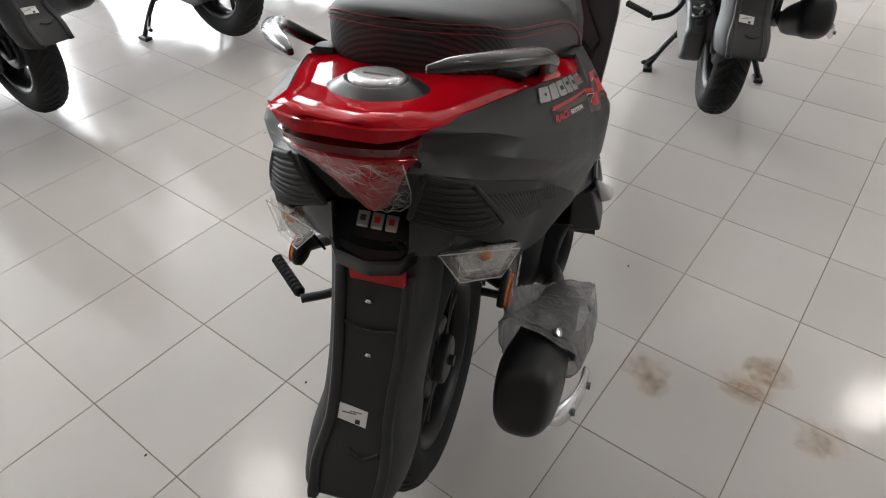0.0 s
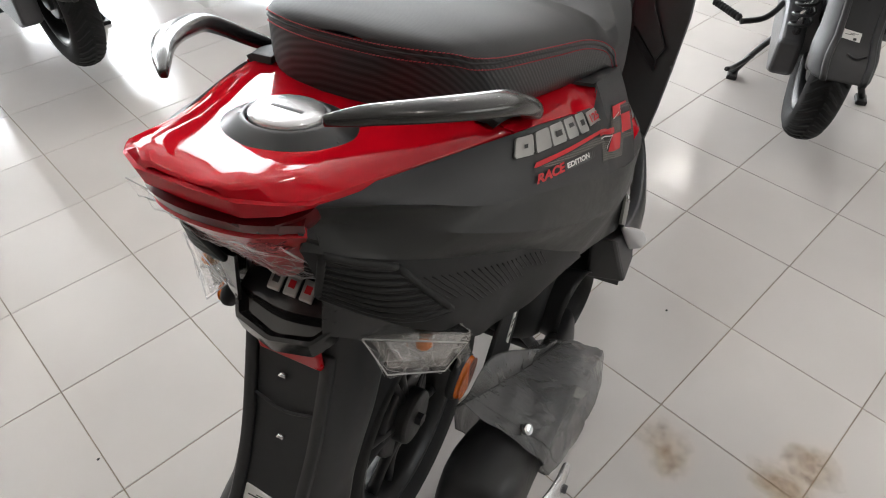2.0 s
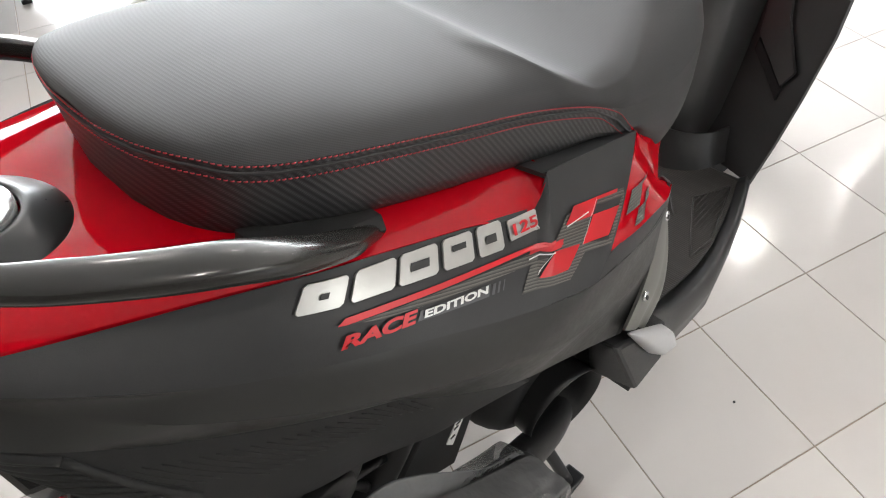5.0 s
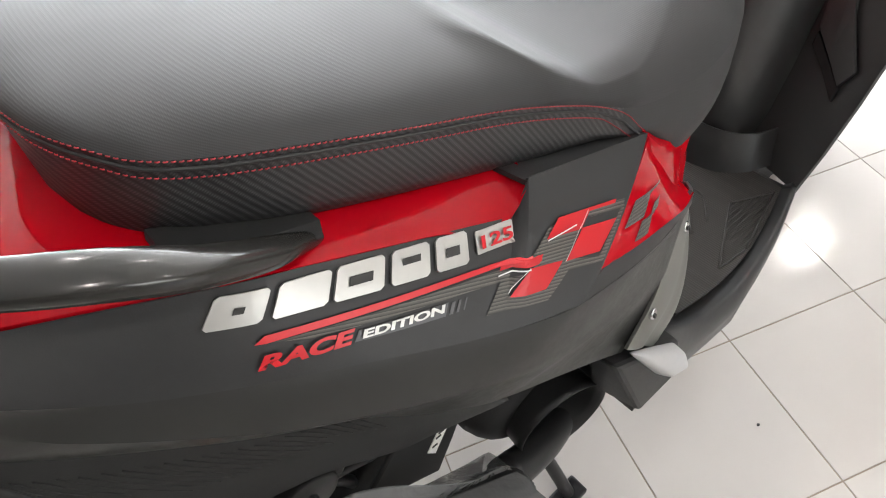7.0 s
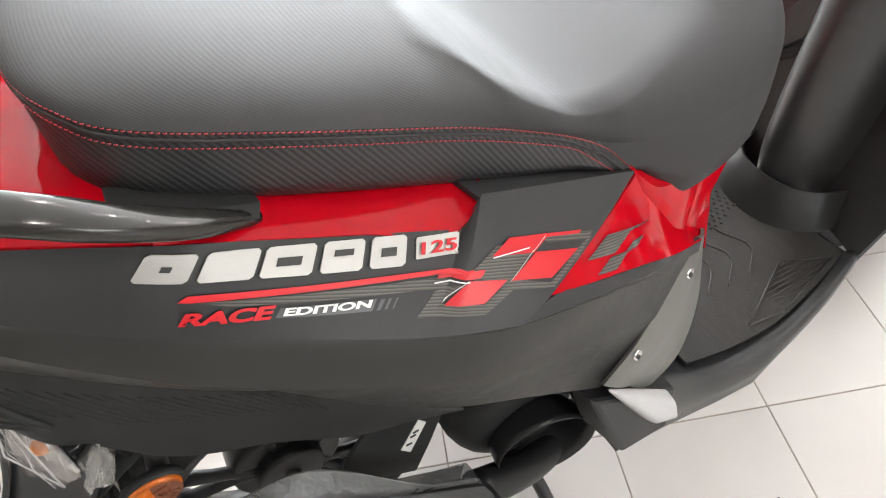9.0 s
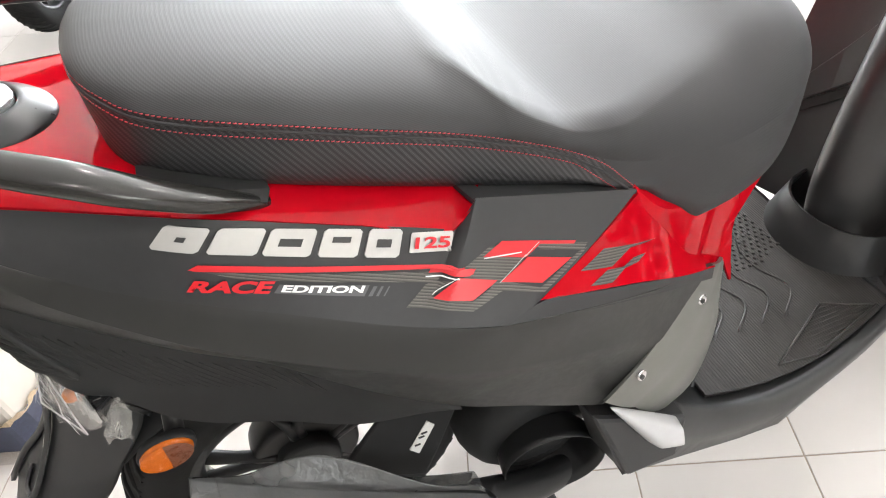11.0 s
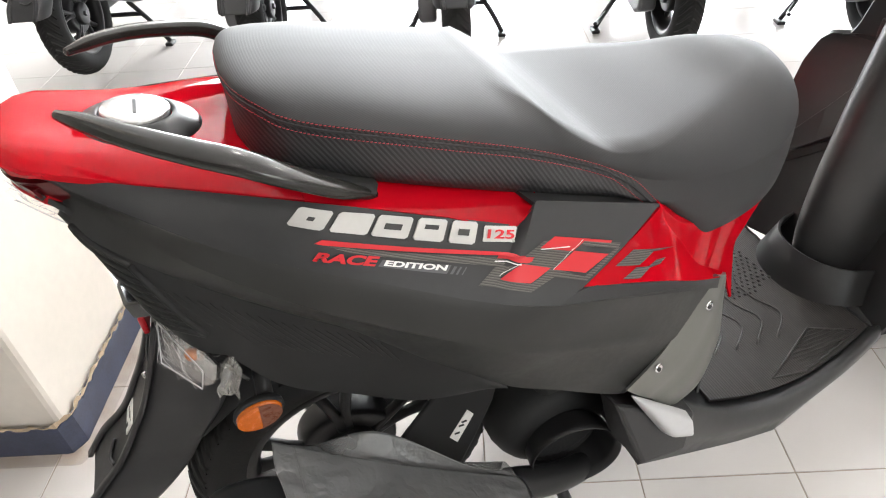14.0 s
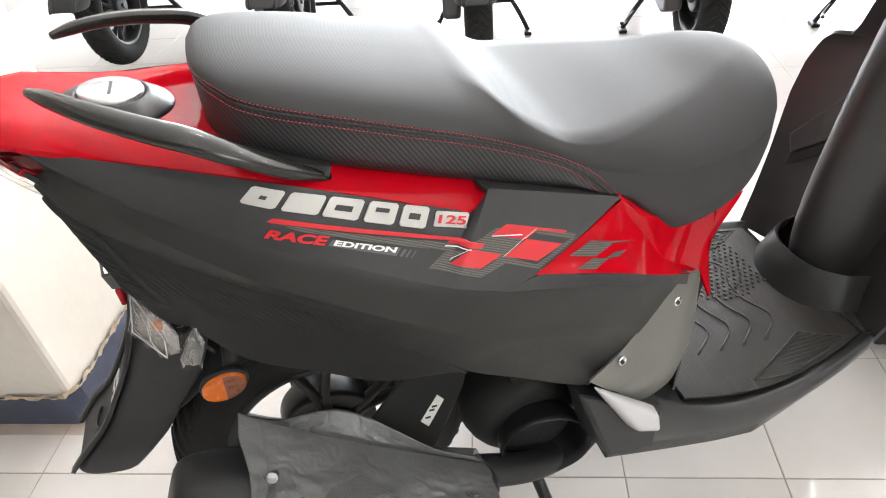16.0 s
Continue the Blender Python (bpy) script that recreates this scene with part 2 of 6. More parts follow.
def stain_material():
    """A dried spill: a soft blotch whose edge is frayed by noise."""
    m, n, l, b = material("tan_dried_spill")
    co, n1, n2 = n.new("ShaderNodeTexCoord"), n.new("ShaderNodeTexNoise"), n.new("ShaderNodeTexNoise")
    n1.inputs["Scale"].default_value, n1.inputs["Detail"].default_value = 14, 7
    n2.inputs["Scale"].default_value, n2.inputs["Detail"].default_value = 60, 5
    ln = n.new("ShaderNodeVectorMath")
    ln.operation = "LENGTH"
    geo = n.new("ShaderNodeNewGeometry")
    l.new(co.outputs["Object"], ln.inputs[0])
    for k in (n1, n2):
        l.new(geo.outputs["Position"], k.inputs["Vector"])
    near = n.new("ShaderNodeMapRange")
    near.inputs[1].default_value, near.inputs[2].default_value, near.inputs[3].default_value, near.inputs[4].default_value = 0.0, 0.085, 0.62, 0.0
    l.new(ln.outputs["Value"], near.inputs[0])
    add = n.new("ShaderNodeMath")
    l.new(near.outputs[0], add.inputs[0])
    l.new(n1.outputs["Fac"], add.inputs[1])
    edge = n.new("ShaderNodeMapRange")
    edge.inputs[1].default_value, edge.inputs[2].default_value, edge.inputs[4].default_value = 0.70, 1.0, 0.75
    l.new(add.outputs[0], edge.inputs[0])
    mu = n.new("ShaderNodeMath")
    mu.operation = "MULTIPLY"
    l.new(edge.outputs[0], mu.inputs[0])
    l.new(n2.outputs["Fac"], mu.inputs[1])
    l.new(mu.outputs[0], b.inputs["Alpha"])
    b.inputs["Base Color"].default_value = (0.44, 0.25, 0.07, 1)
    b.inputs["Roughness"].default_value = 0.7
    return m


SPILL = stain_material()

# ---------------------------------------------------------------- mesh tools


def obj(name, bm, mat, parent=None, label="", smooth=True, mods=()):
    me = bpy.data.meshes.new(name)
    bmesh.ops.recalc_face_normals(bm, faces=bm.faces)
    bm.to_mesh(me)
    bm.free()
    for m in mat if isinstance(mat, (list, tuple)) else (mat,):
        me.materials.append(m)
    if smooth:
        me.shade_smooth()
    ob = new(name, me)
    ob.parent = parent
    if label:
        ob["label"] = label
    kinds = [q[0] for q in mods]
    if smooth and "SOLIDIFY" in kinds and "SUBSURF" not in kinds:
        mods = (*mods, ("EDGE_SPLIT", dict(split=radians(24))))
    for kind, values in mods:
        mod = ob.modifiers.new(kind.lower(), kind)
        for k, v in values.items():
            if k == "levels":
                mod.levels = mod.render_levels = v
            elif k == "width":
                mod.width = v
            elif k == "segments":
                mod.segments = v
            elif k == "thickness":
                mod.thickness = v
            elif k == "offset":
                mod.offset = v
            elif k == "angle":
                mod.angle_limit = v
            elif k == "split":
                mod.split_angle = v
    return ob


BEVEL = ("BEVEL", dict(width=0.003, segments=2, angle=radians(35)))


def bevel(w, s=2):
    return ("BEVEL", dict(width=w, segments=s, angle=radians(30)))


def subd(k=1):
    return ("SUBSURF", dict(levels=k))


def solid(th, off=-1.0):
    return ("SOLIDIFY", dict(thickness=th, offset=off))


def thing(name, label, category, group="", at=(0, 0, 0)):
    ob = new(name)
    ob.location = at
    return tagged(ob, label, category, group)


def resample(points, count, smooth=True):
    """Points evenly spread along a curve through the given ones."""
    p = np.array(points, float)
    d = np.r_[0, np.cumsum(np.linalg.norm(np.diff(p, axis=0), axis=1))]
    s = np.linspace(0, d[-1], count)
    if not smooth or len(p) < 3:
        return np.stack([np.interp(s, d, p[:, k]) for k in range(3)], 1)
    t = np.gradient(p, d, axis=0)
    out = []
    for v in s:
        i = min(max(np.searchsorted(d, v) - 1, 0), len(p) - 2)
        h = d[i + 1] - d[i]
        u = (v - d[i]) / h
        out.append((1 + 2 * u) * (1 - u) ** 2 * p[i] + u * (1 - u) ** 2 * h * t[i] + u * u * (3 - 2 * u) * p[i + 1] + u * u * (u - 1) * h * t[i + 1])
    return np.array(out)


def grid(rows, closed_u=False, closed_v=False, bm=None):
    """A net of quads over rows of points."""
    bm = bm or bmesh.new()
    vs = [[bm.verts.new(p) for p in row] for row in rows]
    nr, nc = len(vs), len(vs[0])
    for i in range(nr if closed_v else nr - 1):
        for j in range(nc if closed_u else nc - 1):
            a, b, c, d = vs[i][j], vs[i][(j + 1) % nc], vs[(i + 1) % nr][(j + 1) % nc], vs[(i + 1) % nr][j]
            if len({a, b, c, d}) == 4:
                bm.faces.new((a, b, c, d))
    return bm


def cap_rings(bm, rows):
    """Closes the two ends of a tube made by grid()."""
    bm.verts.ensure_lookup_table()
    n, c = len(rows), len(rows[0])
    bm.faces.new([bm.verts[k] for k in range(c)])
    bm.faces.new([bm.verts[(n - 1) * c + k] for k in range(c)])
    return bm


def patch(curves, count=28, between=5, bulge=0.0, mirror=False, smooth=True):
    """A skin over curves that run along the thing; each gap between two curves is filled with rows, bulged outwards."""
    rs = [resample(c, count, smooth) for c in curves]
    rows = []
    for a, b in zip(rs[:-1], rs[1:]):
        for k in range(between):
            u = k / between
            r = a * (1 - u) + b * u
            r[:, 1] -= bulge * 4 * u * (1 - u)
            rows.append(r)
    rows.append(rs[-1])
    rows = np.array(rows)
    if mirror:
        rows[:, :, 1] *= -1
    return grid([[tuple(p) for p in r] for r in rows])


def tube(points, radius, sides=10, smooth=True, count=0, squash=1.0, bm=None, closed=False):
    """A round bar along a curve; radius may change along it."""
    p = resample(points, count, smooth) if count else np.array(points, float)
    rad = np.interp(np.linspace(0, 1, len(p)), np.linspace(0, 1, len(np.atleast_1d(radius))), np.atleast_1d(radius))
    tan = np.gradient(p, axis=0)
    rows = []
    side = None
    for q, t, r in zip(p, tan, rad):
        t = Vector(t).normalized()
        if side is None:
            side = t.cross(Vector((0, 0, 1)))
            side = side.normalized() if side.length > 0.05 else Vector((0, 1, 0))
        side = (side - side.dot(t) * t).normalized()
        up = side.cross(t)
        rows.append([tuple(Vector(q) + (side * math.cos(a) + up * (squash * math.sin(a))) * float(r)) for a in np.linspace(0, 2 * math.pi, sides, endpoint=False)])
    start = len(bm.verts) if bm else 0
    bm = grid(rows, closed_u=True, bm=bm)
    bm.verts.ensure_lookup_table()
    bm.faces.new([bm.verts[start + k] for k in range(sides)])
    bm.faces.new([bm.verts[start + (len(rows) - 1) * sides + k] for k in range(sides)])
    return bm


def box(x0, x1, y0, y1, z0, z1, bm=None, m=None):
    bm = bm or bmesh.new()
    vs = [bm.verts.new((m @ Vector(c)) if m else c) for c in ((x0, y0, z0), (x1, y0, z0), (x1, y1, z0), (x0, y1, z0), (x0, y0, z1), (x1, y0, z1), (x1, y1, z1), (x0, y1, z1))]
    for f in ((0, 1, 2, 3), (4, 5, 6, 7), (0, 1, 5, 4), (1, 2, 6, 5), (2, 3, 7, 6), (3, 0, 4, 7)):
        bm.faces.new([vs[k] for k in f])
    return bm


def prism(outline, y0, y1, bm=None):
    """A plate: an outline of (x, z) drawn out from y0 to y1."""
    bm = bm or bmesh.new()
    a = [bm.verts.new((x, y0, z)) for x, z in outline]
    b = [bm.verts.new((x, y1, z)) for x, z in outline]
    bm.faces.new(a)
    bm.faces.new(b[::-1])
    for k in range(len(a)):
        bm.faces.new((a[k], a[(k + 1) % len(a)], b[(k + 1) % len(a)], b[k]))
    return bm


def hexa(lo, hi):
    """A solid between two four-sided faces."""
    bm = bmesh.new()
    a, b = [bm.verts.new(p) for p in lo], [bm.verts.new(p) for p in hi]
    bm.faces.new(a)
    bm.faces.new(b[::-1])
    for k in range(len(a)):
        bm.faces.new((a[k], a[(k + 1) % len(a)], b[(k + 1) % len(a)], b[k]))
    return bm


def spin(profile, centre, sides=64, bm=None):
    """A ring about the y axis from (radius, y) pairs, closed on itself."""
    rows = []
    for k in range(sides):
        a = 2 * math.pi * k / sides
        rows.append([(centre[0] + r * math.cos(a), centre[1] + y, centre[2] + r * math.sin(a)) for r, y in profile])
    return grid(rows, closed_u=True, closed_v=True, bm=bm)


def disc(centre, axis, radius, depth, sides=20, bm=None):
    c, ax = Vector(centre), Vector(axis).normalized()
    return tube([c - ax * depth / 2, c + ax * depth / 2], radius, sides, bm=bm)


def flip(points):
    return [(x, -y, z) for x, y, z in points]


def both(points):
    return points, flip(points)
from mathutils.bvhtree import BVHTree

# ---------------------------------------------------------------- scooter
REAR, FRONT, TYRE = (-0.415, 0.0, 0.285), (0.87, 0.0, 0.245), 0.243

TOP_EDGE = [(-0.632, -0.074, 0.898), (-0.57, -0.101, 0.884), (-0.48, -0.134, 0.866), (-0.40, -0.160, 0.847), (-0.355, -0.166, 0.831), (-0.205, -0.186, 0.775)]
CREASE = [(-0.629, -0.070, 0.889), (-0.557, -0.130, 0.861), (-0.49, -0.162, 0.822), (-0.445, -0.181, 0.804), (-0.36, -0.208, 0.771), (-0.26, -0.232, 0.727), (-0.189, -0.246, 0.706)]
CREASE_FRONT = [(-0.189, -0.246, 0.706), (-0.107, -0.242, 0.682), (-0.01, -0.222, 0.642), (0.086, -0.187, 0.598)]
LOWER = [(-0.630, -0.064, 0.843), (-0.60, -0.102, 0.826), (-0.55, -0.134, 0.795), (-0.45, -0.172, 0.735), (-0.40, -0.180, 0.70), (-0.32, -0.205, 0.638), (-0.26, -0.215, 0.590), (-0.23, -0.210, 0.556)]
BOTTOM_FRONT = [(-0.23, -0.210, 0.556), (-0.162, -0.217, 0.521), (-0.083, -0.230, 0.488), (-0.074, -0.239, 0.494)]
BOTTOM = [(-0.604, -0.052, 0.760), (-0.580, -0.108, 0.728), (-0.550, -0.145, 0.702), (-0.520, -0.156, 0.684), (-0.487, -0.158, 0.632), (-0.42, -0.155, 0.575), (-0.32, -0.18, 0.54), (-0.23, -0.207, 0.553)]


def smooth_at(x, xs, ys):
    """A value on the smooth curve through the given pairs."""
    if x <= xs[0] or x >= xs[-1]:
        return float(ys[0] if x <= xs[0] else ys[-1])
    k = max(i for i in range(len(xs) - 1) if xs[i] <= x)
    h = xs[k + 1] - xs[k]
    u = (x - xs[k]) / h
    d = [(ys[i + 1] - ys[i]) / (xs[i + 1] - xs[i]) for i in range(len(xs) - 1)]
    g = lambda i: d[0] if i == 0 else d[-1] if i == len(xs) - 1 else (d[i - 1] + d[i]) / 2 if d[i - 1] * d[i] > 0 else 0.0
    return float((1 + 2 * u) * (1 - u) ** 2 * ys[k] + u * (1 - u) ** 2 * h * g(k) + u * u * (3 - 2 * u) * ys[k + 1] + u * u * (u - 1) * h * g(k + 1))


def curve_at(curve, x):
    xs, ys, zs = zip(*curve)
    return (x, smooth_at(x, xs, ys), smooth_at(x, xs, zs))


def skin(curves, count, between, bulge, mirror, spans=None, fold=None):
    """A skin over curves that run forwards: each is a smooth function of x, and its columns are spread over its own length."""
    rows = []
    cols = [[curve_at(c, x) for x in np.interp(np.linspace(0, 1, count), *(sp or ((0, 1), (c[0][0], c[-1][0]))))] for c, sp in zip(curves, spans or [None] * len(curves))]
    cols = [np.array(c) for c in cols]
    for a, b in zip(cols[:-1], cols[1:]):
        for k in range(between):
            u = k / between
            r = a * (1 - u) + b * u
            r[:, 1] -= bulge * 4 * u * (1 - u)
            rows.append(r)
    rows.append(cols[-1])
    rows = np.array(rows)
    if fold:
        for i, r in enumerate(rows):
            for p in r:
                p[1] += fold(p[0], i / (len(rows) - 1))
    if mirror:
        rows[:, :, 1] *= -1
    return grid([[tuple(p) for p in r] for r in rows])


def body_fold(x, u):
    """The slanting fold of the side body: the facet behind it turns away to the tail."""
    d = x - (-0.487 - 0.069 * u)
    lift = math.sin(math.pi * u) ** 0.7
    if d > 0:
        return -0.007 * lift * min(1.0, d / 0.09) * max(0.0, 1 - max(0.0, d - 0.2) / 0.35)
    return 0.017 * lift * min(1.0, -d / 0.07) * min(1.0, max(0.0, (x + 0.64) / 0.04))


def wheel(root, at, name, spokes=5, width=0.108):
    w = new(name)
    w.parent = root
    h = width / 2
    R = TYRE
    prof = [(R, 0), (R - 0.004, h * 0.45), (R - 0.016, h * 0.8), (R - 0.035, h), (R - 0.06, h * 0.94), (R - 0.082, h * 0.72), (R - 0.086, h * 0.6),
            (R - 0.086, -h * 0.6), (R - 0.082, -h * 0.72), (R - 0.06, -h * 0.94), (R - 0.035, -h), (R - 0.016, -h * 0.8), (R - 0.004, -h * 0.45)]
    tyre = obj("tyre", spin(prof, at, 72), RUBBER, w, "black rubber tyre with curved tread grooves")
    bm = bmesh.new()
    for k in range(44):
        a0 = 2 * math.pi * k / 44
        for sgn in (-1, 1):
            rows = []
            for j in range(7):
                u = j / 6
                y = sgn * h * (0.06 + 0.80 * u)
                rr = np.interp(abs(y), [0, h * 0.45, h * 0.8, h], [R, R - 0.004, R - 0.016, R - 0.035]) + 0.0035
                a = a0 + sgn * 0.02 + 0.20 * u ** 1.4
                wdt = 0.040 * (1 - 0.35 * u)
                rows.append([(at[0] + (rr - dd) * math.cos(a + d), at[1] + y, at[2] + (rr - dd) * math.sin(a + d)) for d, dd in ((-wdt, 0.006), (-wdt * 0.86, 0), (wdt * 0.86, 0), (wdt, 0.006))])
            grid(rows, bm=bm)
    obj("tread", bm, RUBBER, tyre, "raised tread blocks")
    r0 = R - 0.078
    rim = obj("rim", spin([(r0, -h * 0.78), (r0 + 0.004, -h * 0.7), (r0 - 0.016, -h * 0.3), (r0 - 0.016, h * 0.3), (r0 + 0.004, h * 0.7), (r0, h * 0.78), (r0 - 0.012, h * 0.74), (r0 - 0.024, h * 0.3), (r0 - 0.024, -h * 0.3), (r0 - 0.012, -h * 0.74)], at, 64), RIM, w, "black alloy rim")
    for k in range(spokes):
        a = 2 * math.pi * (k + 0.3) / spokes
        bm = bmesh.new()
        for tw in (-0.16, 0.16):
            p = [(at[0] + r * math.cos(a + tw * f), at[1] - 0.012 - 0.010 * (1 - f), at[2] + r * math.sin(a + tw * f)) for r, f in ((0.035, 0.4), (0.085, 0.75), (r0 - 0.016, 1.25))]
            tube(p, [0.013, 0.009, 0.012], 8, count=6, squash=0.9, bm=bm)
        obj("spoke", bm, RIM, rim)
    obj("brake_drum", disc((at[0], at[1] + 0.004, at[2]), (0, 1, 0), 0.078, 0.056, 36), RIM, w, "dark brake drum", mods=(bevel(0.008, 3),))
    obj("hub", disc(at, (0, 1, 0), 0.046, 0.09, 28), RIM, w, "dark wheel hub", mods=(bevel(0.006),))
    obj("axle_nut", disc((at[0], at[1] - 0.048, at[2]), (0, 1, 0), 0.011, 0.014, 6), ALLOY, w, "bare metal axle nut", smooth=False)
    return w


def side_cover(root, s, upper, lower, front, hero):
    """The painted skin of one side; s is 1 for the scooter's right side and -1 for its left."""
    m = s < 0
    name = "side_panel"
    top = [curve_at(TOP_EDGE, x) for x in np.linspace(-0.632, -0.207, 60)] + [(-0.206 + 0.022 * f, -0.186 + 0.006 * f, 0.7755 + 0.0205 * f) for f in np.linspace(0, 1, 6)] + [(-0.183 + 0.162 * f, -0.180 + 0.004 * f, 0.796 - 0.057 * f) for f in np.linspace(0, 1, 26)[1:]]
    crease = CREASE + [(-0.170, -0.2415, 0.7090), (-0.155, -0.2375, 0.7118)]
    base = [curve_at(crease, float(np.interp(p[0], [-0.632, -0.206, -0.183, -0.021], [-0.629, -0.262, -0.245, -0.155]))) for p in top]
    rows = []
    for k in range(8):
        u = k / 7
        rows.append([(a[0] * (1 - u) + b[0] * u, (-1 if m else 1) * (a[1] * (1 - u) + b[1] * u - 0.012 * u * (1 - u)), a[2] * (1 - u) + b[2] * u) for a, b in zip(top, base)])
    up = obj(name, grid(rows), upper, root, "matte black upper side panel", mods=(solid(0.004),))
    obj("panel_ledge", patch([[(-0.186, -0.181, 0.7945), (-0.10, -0.178, 0.7660), (-0.021, -0.176, 0.7380)], [(-0.198, -0.130, 0.7960), (-0.10, -0.130, 0.7630), (-0.021, -0.130, 0.7350)]], 14, 3, 0, m), upper, root, mods=(solid(0.004),))
    # front flank: red corner under the seat nose, black strip and grey body below
    ridge = [(-0.021, -0.178, 0.735), (-0.013, -0.1785, 0.717), (0.018, -0.1795, 0.673), (0.051, -0.1805, 0.627), (0.078, -0.172, 0.603), (0.093, -0.161, 0.588)]
    toe = [(0.093, -0.161, 0.588), (0.112, -0.157, 0.574), (0.142, -0.148, 0.546)]
    low = [(-0.153, -0.2365, 0.711), (-0.10, -0.2340, 0.694), (-0.04, -0.2245, 0.667), (0.03, -0.209, 0.6285), (0.088, -0.1885, 0.595)]
    low_toe = [(0.088, -0.1885, 0.595), (0.110, -0.173, 0.573), (0.142, -0.151, 0.542)]
    corner = obj("front_corner_panel", patch([ridge, low], 30, 8, 0.0015, m), front, root, "gloss red corner panel under the seat", mods=(solid(0.004),))
    obj("corner_toe", patch([toe, low_toe], 10, 3, 0.0, m), front, corner, "red toe of the corner panel", mods=(solid(0.004),))
    obj("corner_facet", patch([[(-0.021, -0.165, 0.745), (0.03, -0.140, 0.708), (0.085, -0.120, 0.690), (0.13, -0.105, 0.680)], [(-0.021, -0.174, 0.738), (0.011, -0.176, 0.703), (0.05, -0.165, 0.680), (0.089, -0.153, 0.665), (0.118, -0.142, 0.656)], ridge], 24, 5, 0.0, m), front, corner, "hollow red facet under the seat nose", mods=(solid(0.003),))
    obj("corner_wing", patch([[(0.118, -0.142, 0.656), (0.112, -0.1435, 0.643), (0.093, -0.1610, 0.588), (0.112, -0.157, 0.574), (0.142, -0.148, 0.546), (0.184, -0.131, 0.470)], [(0.222, -0.104, 0.637), (0.214, -0.108, 0.628), (0.157, -0.133, 0.584), (0.163, -0.1345, 0.557), (0.172, -0.133, 0.52), (0.1885, -0.129, 0.468)]], 34, 5, 0.0, m, smooth=False), front, corner, "red wing of the corner panel", mods=(solid(0.003),))
    obj("dark_strip", patch([[(-0.187, -0.2450, 0.7062), (-0.153, -0.2372, 0.7095), (-0.10, -0.2340, 0.693), (-0.04, -0.2245, 0.666), (0.03, -0.209, 0.6278), (0.088, -0.1885, 0.594)], [(-0.185, -0.2462, 0.7035), (-0.107, -0.2422, 0.680), (-0.01, -0.2235, 0.636), (0.087, -0.1905, 0.578)]], 24, 2, 0.0, m), BLACK, root, mods=(solid(0.003),))
    obj("side_body", skin([CREASE + CREASE_FRONT[1:], [(-0.616, -0.078, 0.862), (-0.55, -0.139, 0.828), (-0.45, -0.186, 0.770), (-0.32, -0.223, 0.700), (-0.2, -0.240, 0.640), (-0.08, -0.238, 0.600), (0.006, -0.221, 0.552)], LOWER + BOTTOM_FRONT[1:3] + [(-0.074, -0.236, 0.492)]], 129, 10, 0.0004, m, fold=body_fold, spans=[((0, 0.25, 1), (-0.629, -0.487, 0.086)), ((0, 0.25, 1), (-0.616, -0.5215, 0.006)), ((0, 0.25, 1), (-0.630, -0.556, -0.074))]), lower, root, "satin dark grey lower side body", mods=(solid(0.004),))
    vent = obj("rear_vent_panel", skin([LOWER, BOTTOM], 60, 8, 0.005, m), TRIM, root, "textured black rear vent panel", mods=(solid(0.004),))
    mm = (lambda pts: flip(pts)) if m else (lambda pts: list(pts))
    sheet = skin([LOWER, BOTTOM], 60, 8, 0.005, False)
    tree = BVHTree.FromBMesh(sheet)
    sheet.free()

    def press(a, b, lift, count=9):
        """A line from a to b laid on the vent panel."""
        out = []
        for q in np.linspace(a, b, count):
            place, normal, _, _ = tree.find_nearest(Vector(q))
            normal = normal if normal.y < 0 else -normal
            out.append(tuple(place + normal * lift))
        return mm(out)

    lerp = lambda a, b, f: tuple(np.array(a) + (np.array(b) - np.array(a)) * f)
    tl, bl, tr, br = (-0.618, -0.076, 0.836), (-0.600, -0.052, 0.764), (-0.580, -0.124, 0.806), (-0.533, -0.149, 0.722)
    for k in range(8):
        f = (k + 0.5) / 8
        a, b = lerp(tl, bl, f), lerp(tr, br, f)
        obj("louvre", tube(press(a, b, 0.0010), [0.0012, 0.0032, 0.0032, 0.0012], 7), TRIM, vent)
    for a, b in ((tl, bl), (tl, tr), (tr, br), (bl, br)):
        obj("vent_frame", tube(press(a, b, 0.0012), 0.0038, 8), TRIM, vent)
    for k in range(22):
        f = k / 21
        a = lerp((-0.582, -0.140, 0.795), (-0.372, -0.198, 0.672), f)
        b = lerp((-0.545, -0.153, 0.742), (-0.352, -0.197, 0.640), f)
        if 3 < k < 16:
            b = lerp(a, b, 1.55)
            b = (b[0], b[1] + 0.004, b[2])
        obj("rib", tube(press(a, b, 0.0, 7), 0.0008, 5), TRIM, vent)
    obj("front_side_cover", patch([[(-0.074, -0.241, 0.503), (-0.03, -0.232, 0.530), (0.04, -0.206, 0.576), (0.087, -0.187, 0.597)], [(-0.03, -0.240, 0.462), (0.03, -0.229, 0.49), (0.09, -0.195, 0.53), (0.128, -0.160, 0.565)], [(0.0, -0.238, 0.425), (0.055, -0.228, 0.445), (0.11, -0.195, 0.48), (0.142, -0.150, 0.53)], [(0.045, -0.222, 0.405), (0.07, -0.216, 0.41), (0.11, -0.190, 0.445), (0.148, -0.140, 0.505)]], 20, 5, 0.003, m), GREY_LIGHT, root, "lighter grey metallic cover with two screws", mods=(solid(0.004),))
